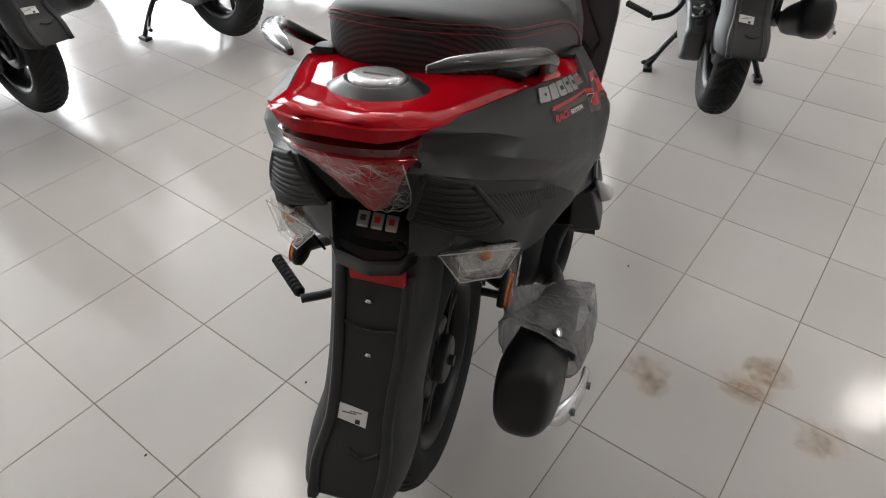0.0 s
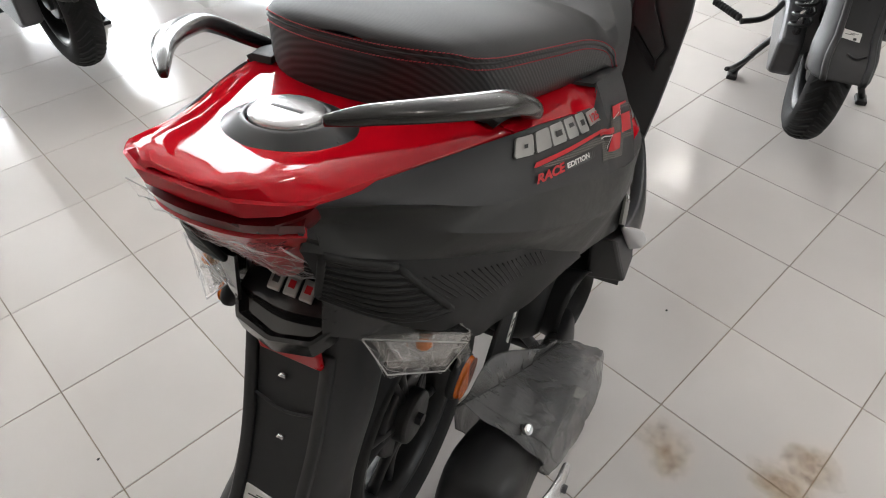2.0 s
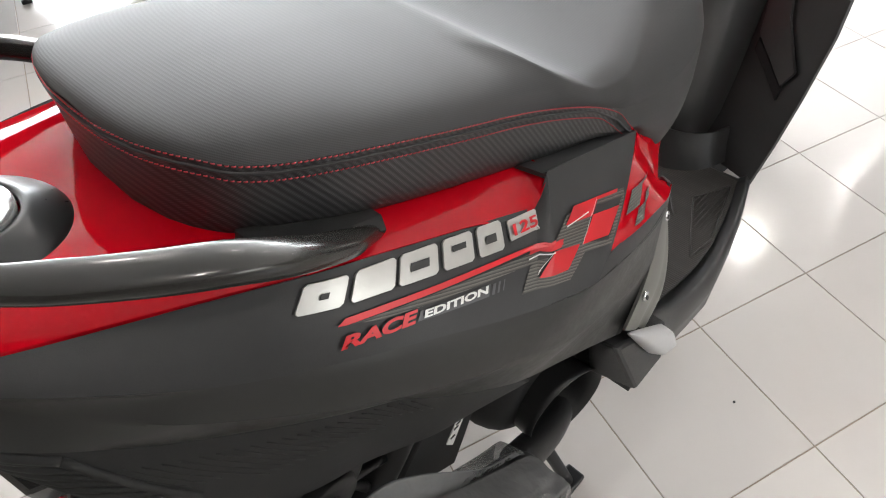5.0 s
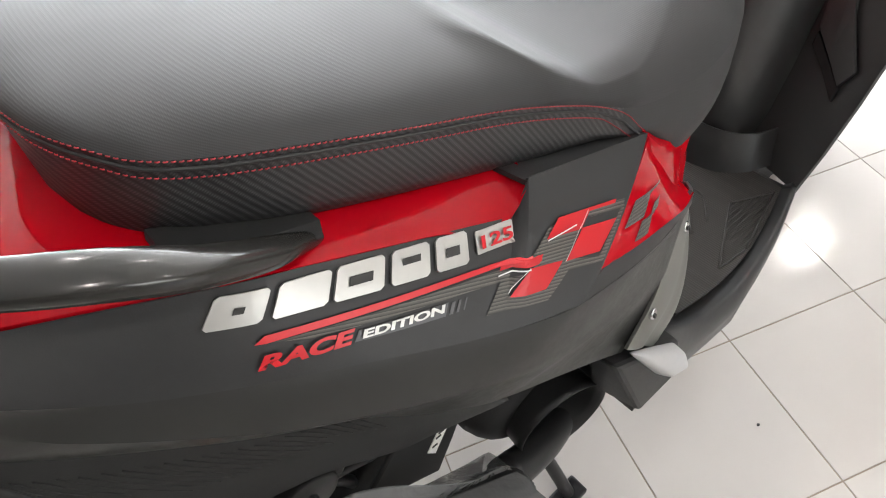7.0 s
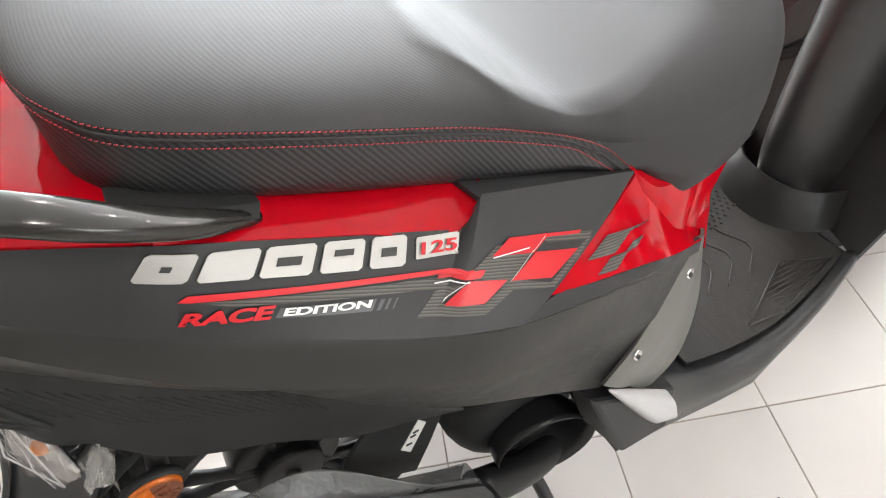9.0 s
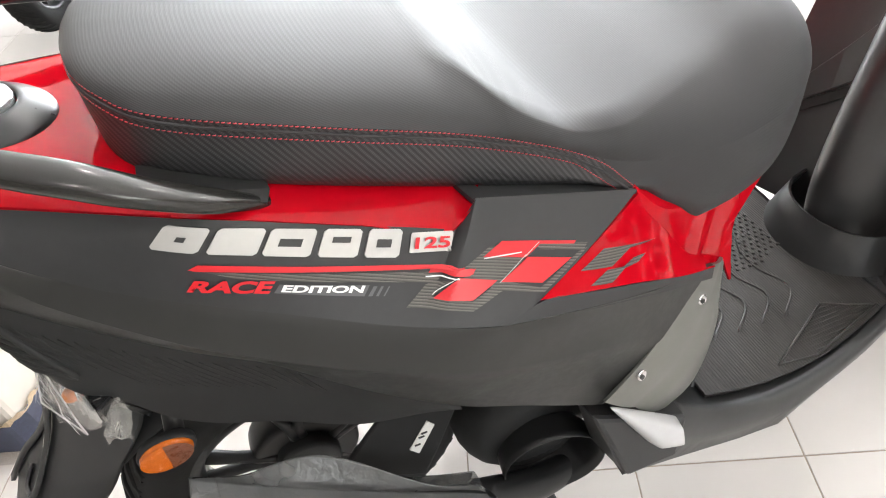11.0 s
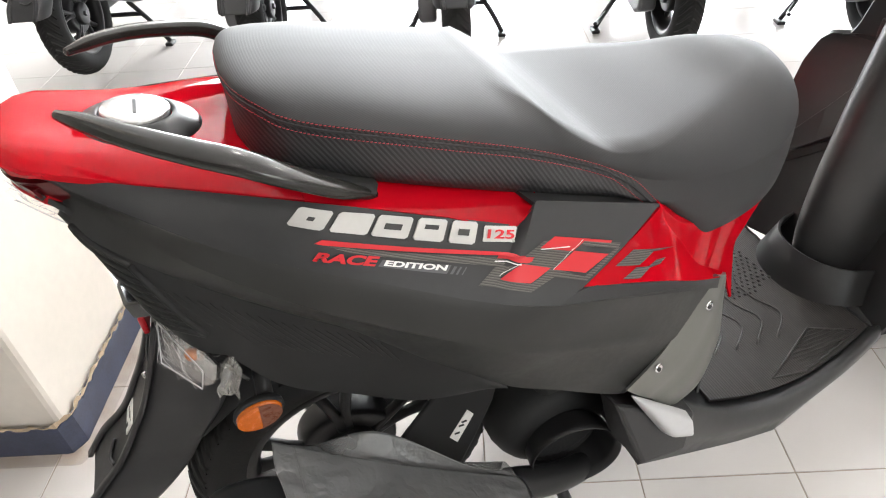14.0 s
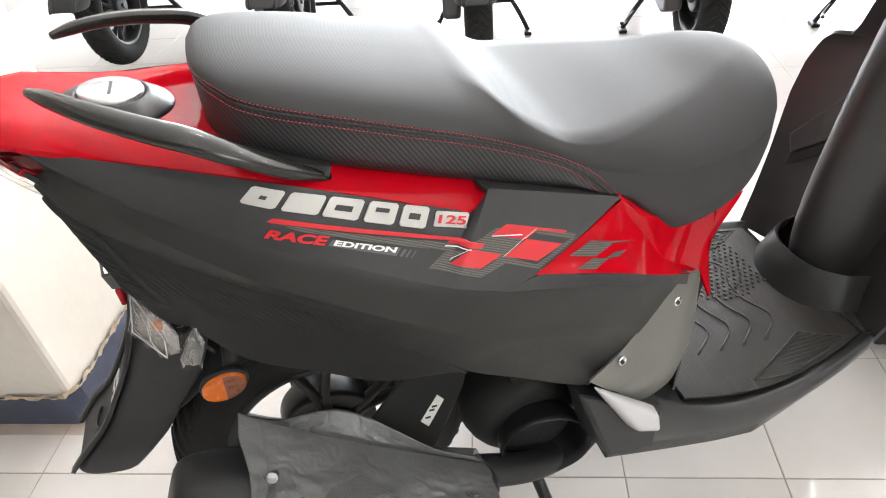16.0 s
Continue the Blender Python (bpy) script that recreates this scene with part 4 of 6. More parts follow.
def muffler(root, hero):
    mf = new("muffler")
    mf.parent = root
    mf["label"] = "black exhaust muffler with a metal heat shield"
    a, b = np.array((-0.622, -0.207, 0.474)), np.array((-0.20, -0.220, 0.292))
    ax = Vector(b - a).normalized()
    side = Vector((0, -1, 0))
    up = ax.cross(side)
    up = up if up.z > 0 else -up
    prof = [(0.018, 0.022, 0.034), (0.026, 0.034, 0.050), (0.055, 0.043, 0.059), (0.16, 0.052, 0.070), (0.28, 0.048, 0.062), (0.45, 0.045, 0.056), (0.80, 0.042, 0.052), (0.93, 0.036, 0.042), (1.0, 0.024, 0.028)]
    rows = []
    for f, w, h in prof:
        c = Vector(a + (b - a) * f)
        rows.append([tuple(c + side * w * math.copysign(abs(math.cos(t)) ** 0.72, math.cos(t)) + up * h * math.copysign(abs(math.sin(t)) ** 0.72, math.sin(t))) for t in np.linspace(0, 2 * math.pi, 28, endpoint=False)])
    obj("muffler_can", cap_rings(grid(rows, closed_u=True), rows), STEEL, mf, "matte black muffler can", mods=(subd(1),))
    c = Vector(a)
    sh = resample([(-0.590, -0.243, 0.420), (-0.55, -0.268, 0.404), (-0.49, -0.284, 0.386), (-0.436, -0.286, 0.370)], 14)
    rows = []
    for k, q in enumerate(sh):
        hgt = 0.034 * min(1.0, 0.35 + 0.22 * min(k, 13 - k))
        c = Vector(q)
        rows.append([tuple(c + mup_ * hgt * 0.62 + Vector((0, oy, 0))) for mup_, oy in ((up, 0.004), (up, -0.003), (up * 0.2, -0.009), (up * -0.7, -0.009), (up * -1.3, -0.002), (up * -1.3, 0.006))])
    shield = obj("heat_shield", cap_rings(grid(rows, closed_u=True), rows), SILVER, mf, "bright metal heat shield with two bolts", mods=(subd(1),))
    for q in (sh[4], sh[10]):
        obj("shield_bolt", disc((q[0], q[1] - 0.010, q[2] - 0.006), (0, 1, 0), 0.006, 0.007, 10), ALLOY, shield)
    nrm = Vector((-0.15, -0.75, 0.65)).normalized()
    head = Vector((-0.486, -0.236, 0.4955))
    stud = obj("mount_bolt", tube([tuple(head - nrm * 0.040), tuple(head - nrm * 0.004)], 0.0065, 12), STEEL, mf, "dark mounting bolt")
    obj("bolt_tab", tube([tuple(head - nrm * 0.006), (-0.493, -0.252, 0.480), (-0.499, -0.266, 0.462)], [0.004, 0.006, 0.007], 10, count=8, squash=0.6), STEEL, stud, "dark bent tab")
    obj("bolt_head", disc(tuple(head), tuple(nrm), 0.0075, 0.006, 20), CHROME, stud, "bright bolt head", mods=(bevel(0.0015),))
    pipe = [(-0.22, -0.20, 0.31), (-0.12, -0.19, 0.262), (-0.02, -0.155, 0.235), (0.06, -0.08, 0.22), (0.10, -0.02, 0.25)]
    obj("exhaust_pipe", tube(pipe, [0.026, 0.023, 0.020, 0.018, 0.018], 16, count=24), STEEL, mf, "black exhaust pipe")
    return mf, a, b, ax, side, up


def engine(root):
    en = new("engine")
    en.parent = root
    en["label"] = "dark scooter engine and transmission"
    # fan cowl with its round dark intake on the right side
    cw = []
    for f, r in ((0.0, 0.080), (0.25, 0.094), (0.65, 0.098), (0.9, 0.082), (1.0, 0.066)):
        cw.append([(-0.113 + r * math.cos(t) * (1.10 if math.cos(t) < 0 else 1.0), -0.04 - 0.125 * f, 0.338 + r * math.sin(t)) for t in np.linspace(0, 2 * math.pi, 32, endpoint=False)])
    obj("fan_cowl", cap_rings(grid(cw, closed_u=True), cw), TRIM, en, "black fan cowl", mods=(subd(1),))
    obj("cowl_arm", hexa([(-0.16, -0.08, 0.42), (0.03, -0.09, 0.43), (0.03, -0.15, 0.40), (-0.14, -0.15, 0.40)], [(-0.20, -0.09, 0.55), (0.0, -0.10, 0.53), (0.0, -0.16, 0.50), (-0.18, -0.15, 0.52)]), TRIM, en, smooth=False, mods=(bevel(0.012),))
    ring = []
    for r, y in ((0.064, -0.165), (0.068, -0.194), (0.0690, -0.2035), (0.0670, -0.2035), (0.064, -0.190), (0.058, -0.150)):
        ring.append([(-0.110 + r * math.cos(t), y - 0.32 * r * math.cos(t) * 0.5, 0.320 + r * math.sin(t)) for t in np.linspace(0, 2 * math.pi, 40, endpoint=False)])
    obj("fan_intake", grid(ring, closed_u=True), STEEL, en, "round black fan intake")
    obj("intake_core", disc((-0.110, -0.150, 0.320), (0, 1, 0), 0.062, 0.02, 32), TRIM, en, "dark core of the intake", smooth=False)
    obj("crankcase", hexa([(-0.30, 0.11, 0.20), (0.06, 0.10, 0.22), (0.06, -0.08, 0.22), (-0.26, -0.03, 0.22)], [(-0.30, 0.11, 0.38), (0.06, 0.10, 0.44), (0.06, -0.10, 0.44), (-0.22, -0.04, 0.42)]), ALLOY, en, smooth=False, mods=(bevel(0.02, 3),))
    obj("transmission_case", prism([(-0.47, 0.23), (-0.40, 0.20), (-0.1, 0.21), (0.06, 0.25), (0.06, 0.40), (-0.08, 0.42), (-0.36, 0.37), (-0.47, 0.33)], 0.075, 0.145), ALLOY, en, "cast alloy transmission case", smooth=False, mods=(bevel(0.015, 3),))
    obj("shock_absorber", tube([(-0.43, 0.105, 0.33), (-0.38, 0.095, 0.62)], 0.011, 12), CHROME, en, "rear shock absorber rod")
    bm = bmesh.new()
    t = np.linspace(0, 1, 90)
    tube([(-0.425 + 0.045 * v + 0.028 * math.cos(2 * math.pi * 8 * v), 0.102 + 0.028 * math.sin(2 * math.pi * 8 * v), 0.36 + 0.22 * v) for v in t], 0.005, 7, bm=bm)
    obj("shock_spring", bm, STEEL, en, "black coil spring")
    inner = [(-0.66, 0.0, 0.36), (-0.645, 0, 0.44), (-0.60, 0, 0.505), (-0.53, 0, 0.55), (-0.45, 0, 0.565), (-0.36, 0, 0.545), (-0.29, 0, 0.49), (-0.24, 0, 0.40), (-0.225, 0, 0.34)]
    rows = [[(x, y, z - 0.030 * (abs(y) / 0.062) ** 2) for y in (-0.066, -0.058, -0.03, 0, 0.03, 0.058, 0.066)] for x, _, z in resample(inner[2:], 22)]
    obj("wheel_hugger", grid(rows), TRIM, en, "black inner mudguard over the wheel", mods=(solid(0.004),))
    flap = prism([(-0.365, 0.40), (-0.335, 0.345), (-0.270, 0.300), (-0.243, 0.36), (-0.215, 0.43), (-0.20, 0.50), (-0.235, 0.525), (-0.300, 0.48)], -0.135, -0.128)
    fl = obj("chain_flap", flap, TRIM, en, "black plastic flap with a label", smooth=False, mods=(bevel(0.003),))
    flap_label = obj("sticker", hexa([(-0.284, -0.1365, 0.381), (-0.273, -0.1365, 0.364), (-0.246, -0.1365, 0.416), (-0.255, -0.1365, 0.430)], [(-0.284, -0.1352, 0.381), (-0.273, -0.1352, 0.364), (-0.246, -0.1352, 0.416), (-0.255, -0.1352, 0.430)]), LABEL, fl, "white printed sticker", smooth=False)
    for x, z in ((-0.2655, 0.4005), (-0.2610, 0.4075), (-0.2725, 0.3860)):
        obj("print_bar", box(x - 0.004, x + 0.004, -0.1372, -0.1364, z - 0.0018, z + 0.0018), INK, flap_label, smooth=False)
    obj("kick_lever", tube([(-0.24, 0.15, 0.35), (-0.30, 0.168, 0.345), (-0.355, 0.20, 0.338), (-0.392, 0.258, 0.334)], 0.009, 10, count=22), STEEL, en, "kick starter lever")
    pedal = [tuple(np.array((-0.384, 0.262, 0.340)) + np.array((0.068, 0.085, 0.012)) * f) for f in np.linspace(0, 1, 41)]
    obj("kick_pedal", tube(pedal, [0.0092, 0.0098, 0.0118, 0.0118] * 10 + [0.009], 12), RUBBER, en, "ribbed rubber kick pedal")
    return en


def centre_stand(root):
    cs = new("centre_stand")
    cs.parent = root
    cs["label"] = "black steel centre stand"
    for s in (1, -1):
        leg = obj("stand_leg", tube([(-0.12, s * -0.10, 0.23), (-0.09, s * -0.17, 0.11), (-0.075, s * -0.215, 0.018)], 0.011, 10, count=10), STEEL, cs)
        obj("stand_foot", box(-0.105, -0.045, s * -0.215 - 0.018, s * -0.215 + 0.018, 0.0, 0.016), STEEL, leg, smooth=False, mods=(bevel(0.004),))
    obj("cross_bar", tube([(-0.105, -0.14, 0.165), (-0.105, 0.14, 0.165)], 0.010, 10), STEEL, cs)
    obj("lift_lever", tube([(-0.09, 0.17, 0.10), (-0.14, 0.22, 0.07), (-0.20, 0.245, 0.085)], 0.008, 8, count=10), STEEL, cs)
    return cs


def footboard(root, hero):
    fb = new("footboard")
    fb.parent = root
    fb["label"] = "black footboard with a rubber mat"
    edge_hi = [(0.035, -0.232, 0.408), (0.11, -0.238, 0.352), (0.20, -0.240, 0.320), (0.30, -0.232, 0.306), (0.42, -0.208, 0.302), (0.515, -0.180, 0.303)]
    edge_lo = [(-0.045, -0.258, 0.340), (0.06, -0.252, 0.300), (0.15, -0.252, 0.276), (0.225, -0.252, 0.264), (0.40, -0.208, 0.258), (0.515, -0.172, 0.258)]
    rows = []
    for p, q in zip(resample(edge_hi, 26), resample(edge_lo, 26, False)):
        zm = max(p[2] - 0.012, 0.0)
        rows.append([(q[0], y, z) for y, z in ((0, q[2] - 0.01),)] + [(q[0], q[1], q[2]), (p[0] * 0.6 + q[0] * 0.4, p[1] * 0.6 + q[1] * 0.4 - 0.006, p[2] * 0.6 + q[2] * 0.4), tuple(p), (p[0], p[1] + 0.010, p[2] + 0.002), (p[0], p[1] + 0.022, zm), (p[0], p[1] * 0.5, zm - 0.003), (p[0], 0, zm - 0.004)])
    full = [r + [(x, -y, z) for x, y, z in r[-2:0:-1]] for r in rows]
    obj("board_tray", cap_rings(grid(full, closed_u=True), full), SATIN, fb, "textured black floor tray")
    # ribbed mat
    xs = np.linspace(0.115, 0.50, 40)
    mat = []
    for x in xs:
        z = smooth_at(x, [0.11, 0.2, 0.3, 0.42, 0.52], [0.342, 0.312, 0.298, 0.293, 0.295])
        mat.append([(x, y, z) for y in np.linspace(-1, 1, 12) * smooth_at(x, [0.11, 0.30, 0.42, 0.52], [0.208, 0.206, 0.184, 0.156])])
    mt = obj("rubber_mat", grid(mat), MAT, fb, "black rubber floor mat with raised pattern", mods=(solid(0.005, 1.0),))
    for s in (1, -1):
        z = 0.3025
        tri = [(0.262, -0.192), (0.405, -0.122), (0.478, -0.160), (0.330, -0.198)]
        for k in range(4):
            (xa, ya), (xb, yb) = tri[k], tri[(k + 1) % 4]
            zz = lambda x: smooth_at(x, [0.11, 0.2, 0.3, 0.42, 0.52], [0.342, 0.312, 0.298, 0.293, 0.295]) + 0.0055
            obj("mat_rib", tube([(xa, s * ya, zz(xa)), (xb, s * yb, zz(xb))], 0.0017, 6), MAT_RIB, mt)
        for k in range(9):
            y = -0.13 - 0.0075 * k
            x0, x1 = np.interp(y, [-0.198, -0.192, -0.122], [0.330, 0.264, 0.405]) + 0.006, np.interp(y, [-0.198, -0.160, -0.122], [0.330, 0.478, 0.405]) - 0.006
            if x1 > x0:
                obj("mat_rib", tube([(x0, s * y, 0.3005), (x1, s * y, 0.2995)], 0.0009, 5), MAT_RIB, mt)
    for k in range(5):
        pts = [(0.16 + 0.045 * k + dx, y, smooth_at(0.16 + 0.045 * k + dx, [0.11, 0.2, 0.3, 0.42, 0.52], [0.342, 0.312, 0.298, 0.293, 0.295]) + 0.0055) for y, dx in ((-0.12, 0.0), (-0.07, 0.05), (-0.02, 0.03), (0.02, 0.03), (0.07, 0.05), (0.12, 0.0))]
        obj("mat_rib", tube(pts, 0.0020, 6, count=20), MAT_RIB, mt)
    bm = bmesh.new()
    for i in range(15):
        for j in range(19):
            x, y = 0.27 + 0.0125 * i + 0.006 * (j % 2), -0.02 + 0.0105 * j
            if x < 0.445 and y > -0.02 + 0.35 * abs(x - 0.36):
                disc((x, y, smooth_at(x, [0.2, 0.3, 0.42, 0.52], [0.312, 0.298, 0.293, 0.295]) + 0.006), (0, 0, 1), 0.0030, 0.004, 6, bm=bm)
    obj("mat_studs", bm, MAT_RIB, mt, smooth=False)
    for s in (1, -1):
        pg = hexa([(-0.078, s * -0.236, 0.500), (0.030, s * -0.246, 0.418), (0.020, s * -0.262, 0.392), (-0.020, s * -0.256, 0.404)], [(-0.068, s * -0.250, 0.497), (0.022, s * -0.272, 0.425), (0.022, s * -0.285, 0.404), (-0.012, s * -0.280, 0.412)])
        peg = obj("passenger_footrest", pg, FOOTREST, fb, "folded silver passenger footrest", mods=(bevel(0.008, 3), subd(1)))
        obj("footrest_bracket", hexa([(-0.09, s * -0.20, 0.47), (0.05, s * -0.20, 0.40), (0.045, s * -0.20, 0.33), (-0.06, s * -0.20, 0.35)], [(-0.085, s * -0.240, 0.475), (0.045, s * -0.252, 0.405), (0.030, s * -0.266, 0.345), (-0.045, s * -0.268, 0.352)]), BLACK, fb, "black footrest bracket", smooth=False, mods=(bevel(0.006),))
    return fb


def front_apron(root, paint):
    ap = new("front_apron")
    ap.parent = root
    ap["label"] = "dark inner leg shield with front column"
    edge = [(0.505, -0.180, 0.29), (0.530, -0.190, 0.37), (0.550, -0.198, 0.46), (0.568, -0.206, 0.58), (0.580, -0.203, 0.64), (0.587, -0.188, 0.682), (0.590, -0.172, 0.700), (0.591, -0.134, 0.711), (0.596, -0.127, 0.728), (0.603, -0.122, 0.765), (0.625, -0.106, 0.86), (0.65, -0.090, 0.96)]
    rows = []
    for (x, y, z) in resample(edge, 60, False):
        rows.append([(x, y, z), (x + 0.012, y * 0.90, z + 0.002), (x + 0.03, y * 0.62, z), (x + 0.035, y * 0.40, z), (x + 0.035, 0, z), (x + 0.035, -y * 0.40, z), (x + 0.03, -y * 0.62, z), (x + 0.012, -y * 0.90, z + 0.002), (x, -y, z)])
    obj("leg_shield", grid(rows), SATIN, ap, "matte black inner leg shield", mods=(solid(0.006, 1.0),))
    outer = [[(x + 0.01, y, z), (x + 0.10, y * 0.75, z), (x + 0.16, y * 0.35, z), (x + 0.175, 0, z), (x + 0.16, -y * 0.35, z), (x + 0.10, -y * 0.75, z), (x + 0.01, -y, z)] for x, y, z in resample(edge, 60, False)]
    obj("outer_shield", grid(outer), paint, ap, "painted outer front shield", mods=(solid(0.005),))
    # raised inner panels beside the column, each with a dark shelf below it
    wide = lambda z: float(np.interp(z, [0.29, 0.46, 0.58, 0.68, 0.711, 0.765, 0.96], [0.18, 0.198, 0.206, 0.188, 0.134, 0.122, 0.09]))
    face = lambda y, z: float(np.interp(z, [0.29, 0.46, 0.58, 0.68, 0.76, 0.96], [0.505, 0.55, 0.568, 0.587, 0.603, 0.65]) + np.interp(abs(y) / wide(z), [0, 0.4, 0.62, 0.9, 1], [0.035, 0.035, 0.030, 0.012, 0]))
    for s in (1, -1):
        for name, mat, lift, outline in (("inner_panel", SATIN, 0.008, ((0.172, 0.504), (0.128, 0.575), (0.100, 0.622), (0.099, 0.680), (0.100, 0.746), (0.066, 0.735), (0.074, 0.660), (0.088, 0.536), (0.120, 0.505), (0.157, 0.472))), ("panel_shelf", TRIM, 0.004, ((0.158, 0.468), (0.120, 0.500), (0.088, 0.530), (0.087, 0.508), (0.120, 0.478), (0.158, 0.444)))):
            bm = bmesh.new()
            bm.faces.new([bm.verts.new((face(y, z) - lift, s * y, z)) for y, z in outline])
            bmesh.ops.triangulate(bm, faces=bm.faces)
            obj(name, bm, mat, ap, smooth=False, mods=(solid(0.008, 0.0), bevel(0.002)))
    col = []
    for x, w, d, z in ((0.485, 0.080, 0.06, 0.29), (0.462, 0.082, 0.08, 0.34), (0.450, 0.078, 0.10, 0.42), (0.457, 0.078, 0.10, 0.52), (0.470, 0.080, 0.10, 0.62), (0.484, 0.085, 0.10, 0.70), (0.505, 0.090, 0.10, 0.80), (0.54, 0.085, 0.10, 0.90), (0.58, 0.07, 0.08, 0.97)):
        half = [(0, 0.0), (0.35, 0.020), (0.65, 0.055), (0.9, 0.10), (1.0, 0.16)]
        col.append([(x + 0.006 + dx, -w * f, z) for f, dx in half[::-1]] + [(x + 0.006 + dx, w * f, z) for f, dx in half[1:]])
    obj("front_column", grid(col), SATIN, ap, "rounded black front column", mods=(solid(0.005), subd(1)))
    sill = [(0.545, -0.108, 0.330), (0.50, -0.092, 0.335), (0.463, -0.055, 0.340), (0.450, 0.0, 0.342), (0.463, 0.055, 0.340), (0.50, 0.092, 0.335), (0.545, 0.108, 0.330)]
    obj("column_foot", patch([[(x + 0.012, y * 0.93, z + 0.030) for x, y, z in sill], sill, [(x - 0.010, y * 1.10, 0.298) for x, y, z in sill]], 26, 4, 0), SATIN, ap, "black moulding at the column foot", mods=(solid(0.005),))
    return ap


def front_end(root, paint):
    st = new("steering")
    st.parent = root
    st["label"] = "front fork, mudguard and handlebar"
    for s in (1, -1):
        obj("fork_leg", tube([(0.87, s * 0.08, 0.245), (0.77, s * 0.07, 0.56)], 0.018, 12), STEEL, st)
    gd = [[(0.87 + 0.265 * math.cos(a), y, 0.245 + (0.265 - 0.03 * (abs(y) / 0.065) ** 2) * math.sin(a)) for y in (-0.07, -0.05, 0, 0.05, 0.07)] for a in np.linspace(0.35, 2.7, 18)]
    obj("front_mudguard", grid(gd), paint, st, mods=(solid(0.004),))
    obj("handlebar", tube([(0.52, -0.33, 1.02), (0.57, -0.22, 1.03), (0.62, -0.06, 1.02), (0.62, 0.06, 1.02), (0.57, 0.22, 1.03), (0.52, 0.33, 1.02)], 0.014, 12, count=24), STEEL, st)
    bar = [[(0.56 + 0.19 * f, w * math.cos(t), 1.0 + 0.075 * h * math.sin(t)) for t in np.linspace(0, 2 * math.pi, 20, endpoint=False)] for f, w, h in ((0, 0.06, 0.5), (0.1, 0.13, 0.9), (0.5, 0.16, 1.1), (0.9, 0.11, 0.9), (1.0, 0.07, 0.5))]
    obj("handlebar_cowl", cap_rings(grid(bar, closed_u=True), bar), paint, st, mods=(subd(1),))
    return st


def fuel_cap(root, hero):
    fc = new("fuel_filler")
    fc.parent = root
    fc["label"] = "silver fuel cap in a black surround"
    c = Vector((-0.542, 0.002, 0.886))
    tilt = Matrix.Rotation(radians(10), 4, "Y")

    def ring(profile, n=40, ex=1.0, ey=1.0):
        rows = []
        for r, z in profile:
            rows.append([tuple(c + tilt @ Vector((r * ex * math.cos(t), r * ey * math.sin(t), z))) for t in np.linspace(0, 2 * math.pi, n, endpoint=False)])
        return grid(rows, closed_u=True)

    obj("cap_surround", ring([(0.064, -0.012), (0.063, -0.001), (0.060, 0.002), (0.047, 0.009), (0.039, 0.0135), (0.035, 0.0145), (0.034, 0.008)]), SURROUND, fc, "black surround of the fuel cap", mods=(subd(1),))
    cap = obj("fuel_cap", ring([(0.0325, 0.004), (0.033, 0.0150), (0.0315, 0.0175), (0.02, 0.018), (0.0005, 0.018)]), SILVER, fc, "brushed silver fuel cap")
    if hero:
        obj("cap_print", hexa([tuple(c + tilt @ Vector(v)) for v in ((-0.002, -0.016, 0.0186), (0.0015, -0.016, 0.0186), (0.0015, 0.016, 0.0186), (-0.002, 0.016, 0.0186))], [tuple(c + tilt @ Vector(v)) for v in ((-0.002, -0.016, 0.0178), (0.0015, -0.016, 0.0178), (0.0015, 0.016, 0.0178), (-0.002, 0.016, 0.0178))]), ALLOY, cap, "dark bar of small print", smooth=False)
    return fc


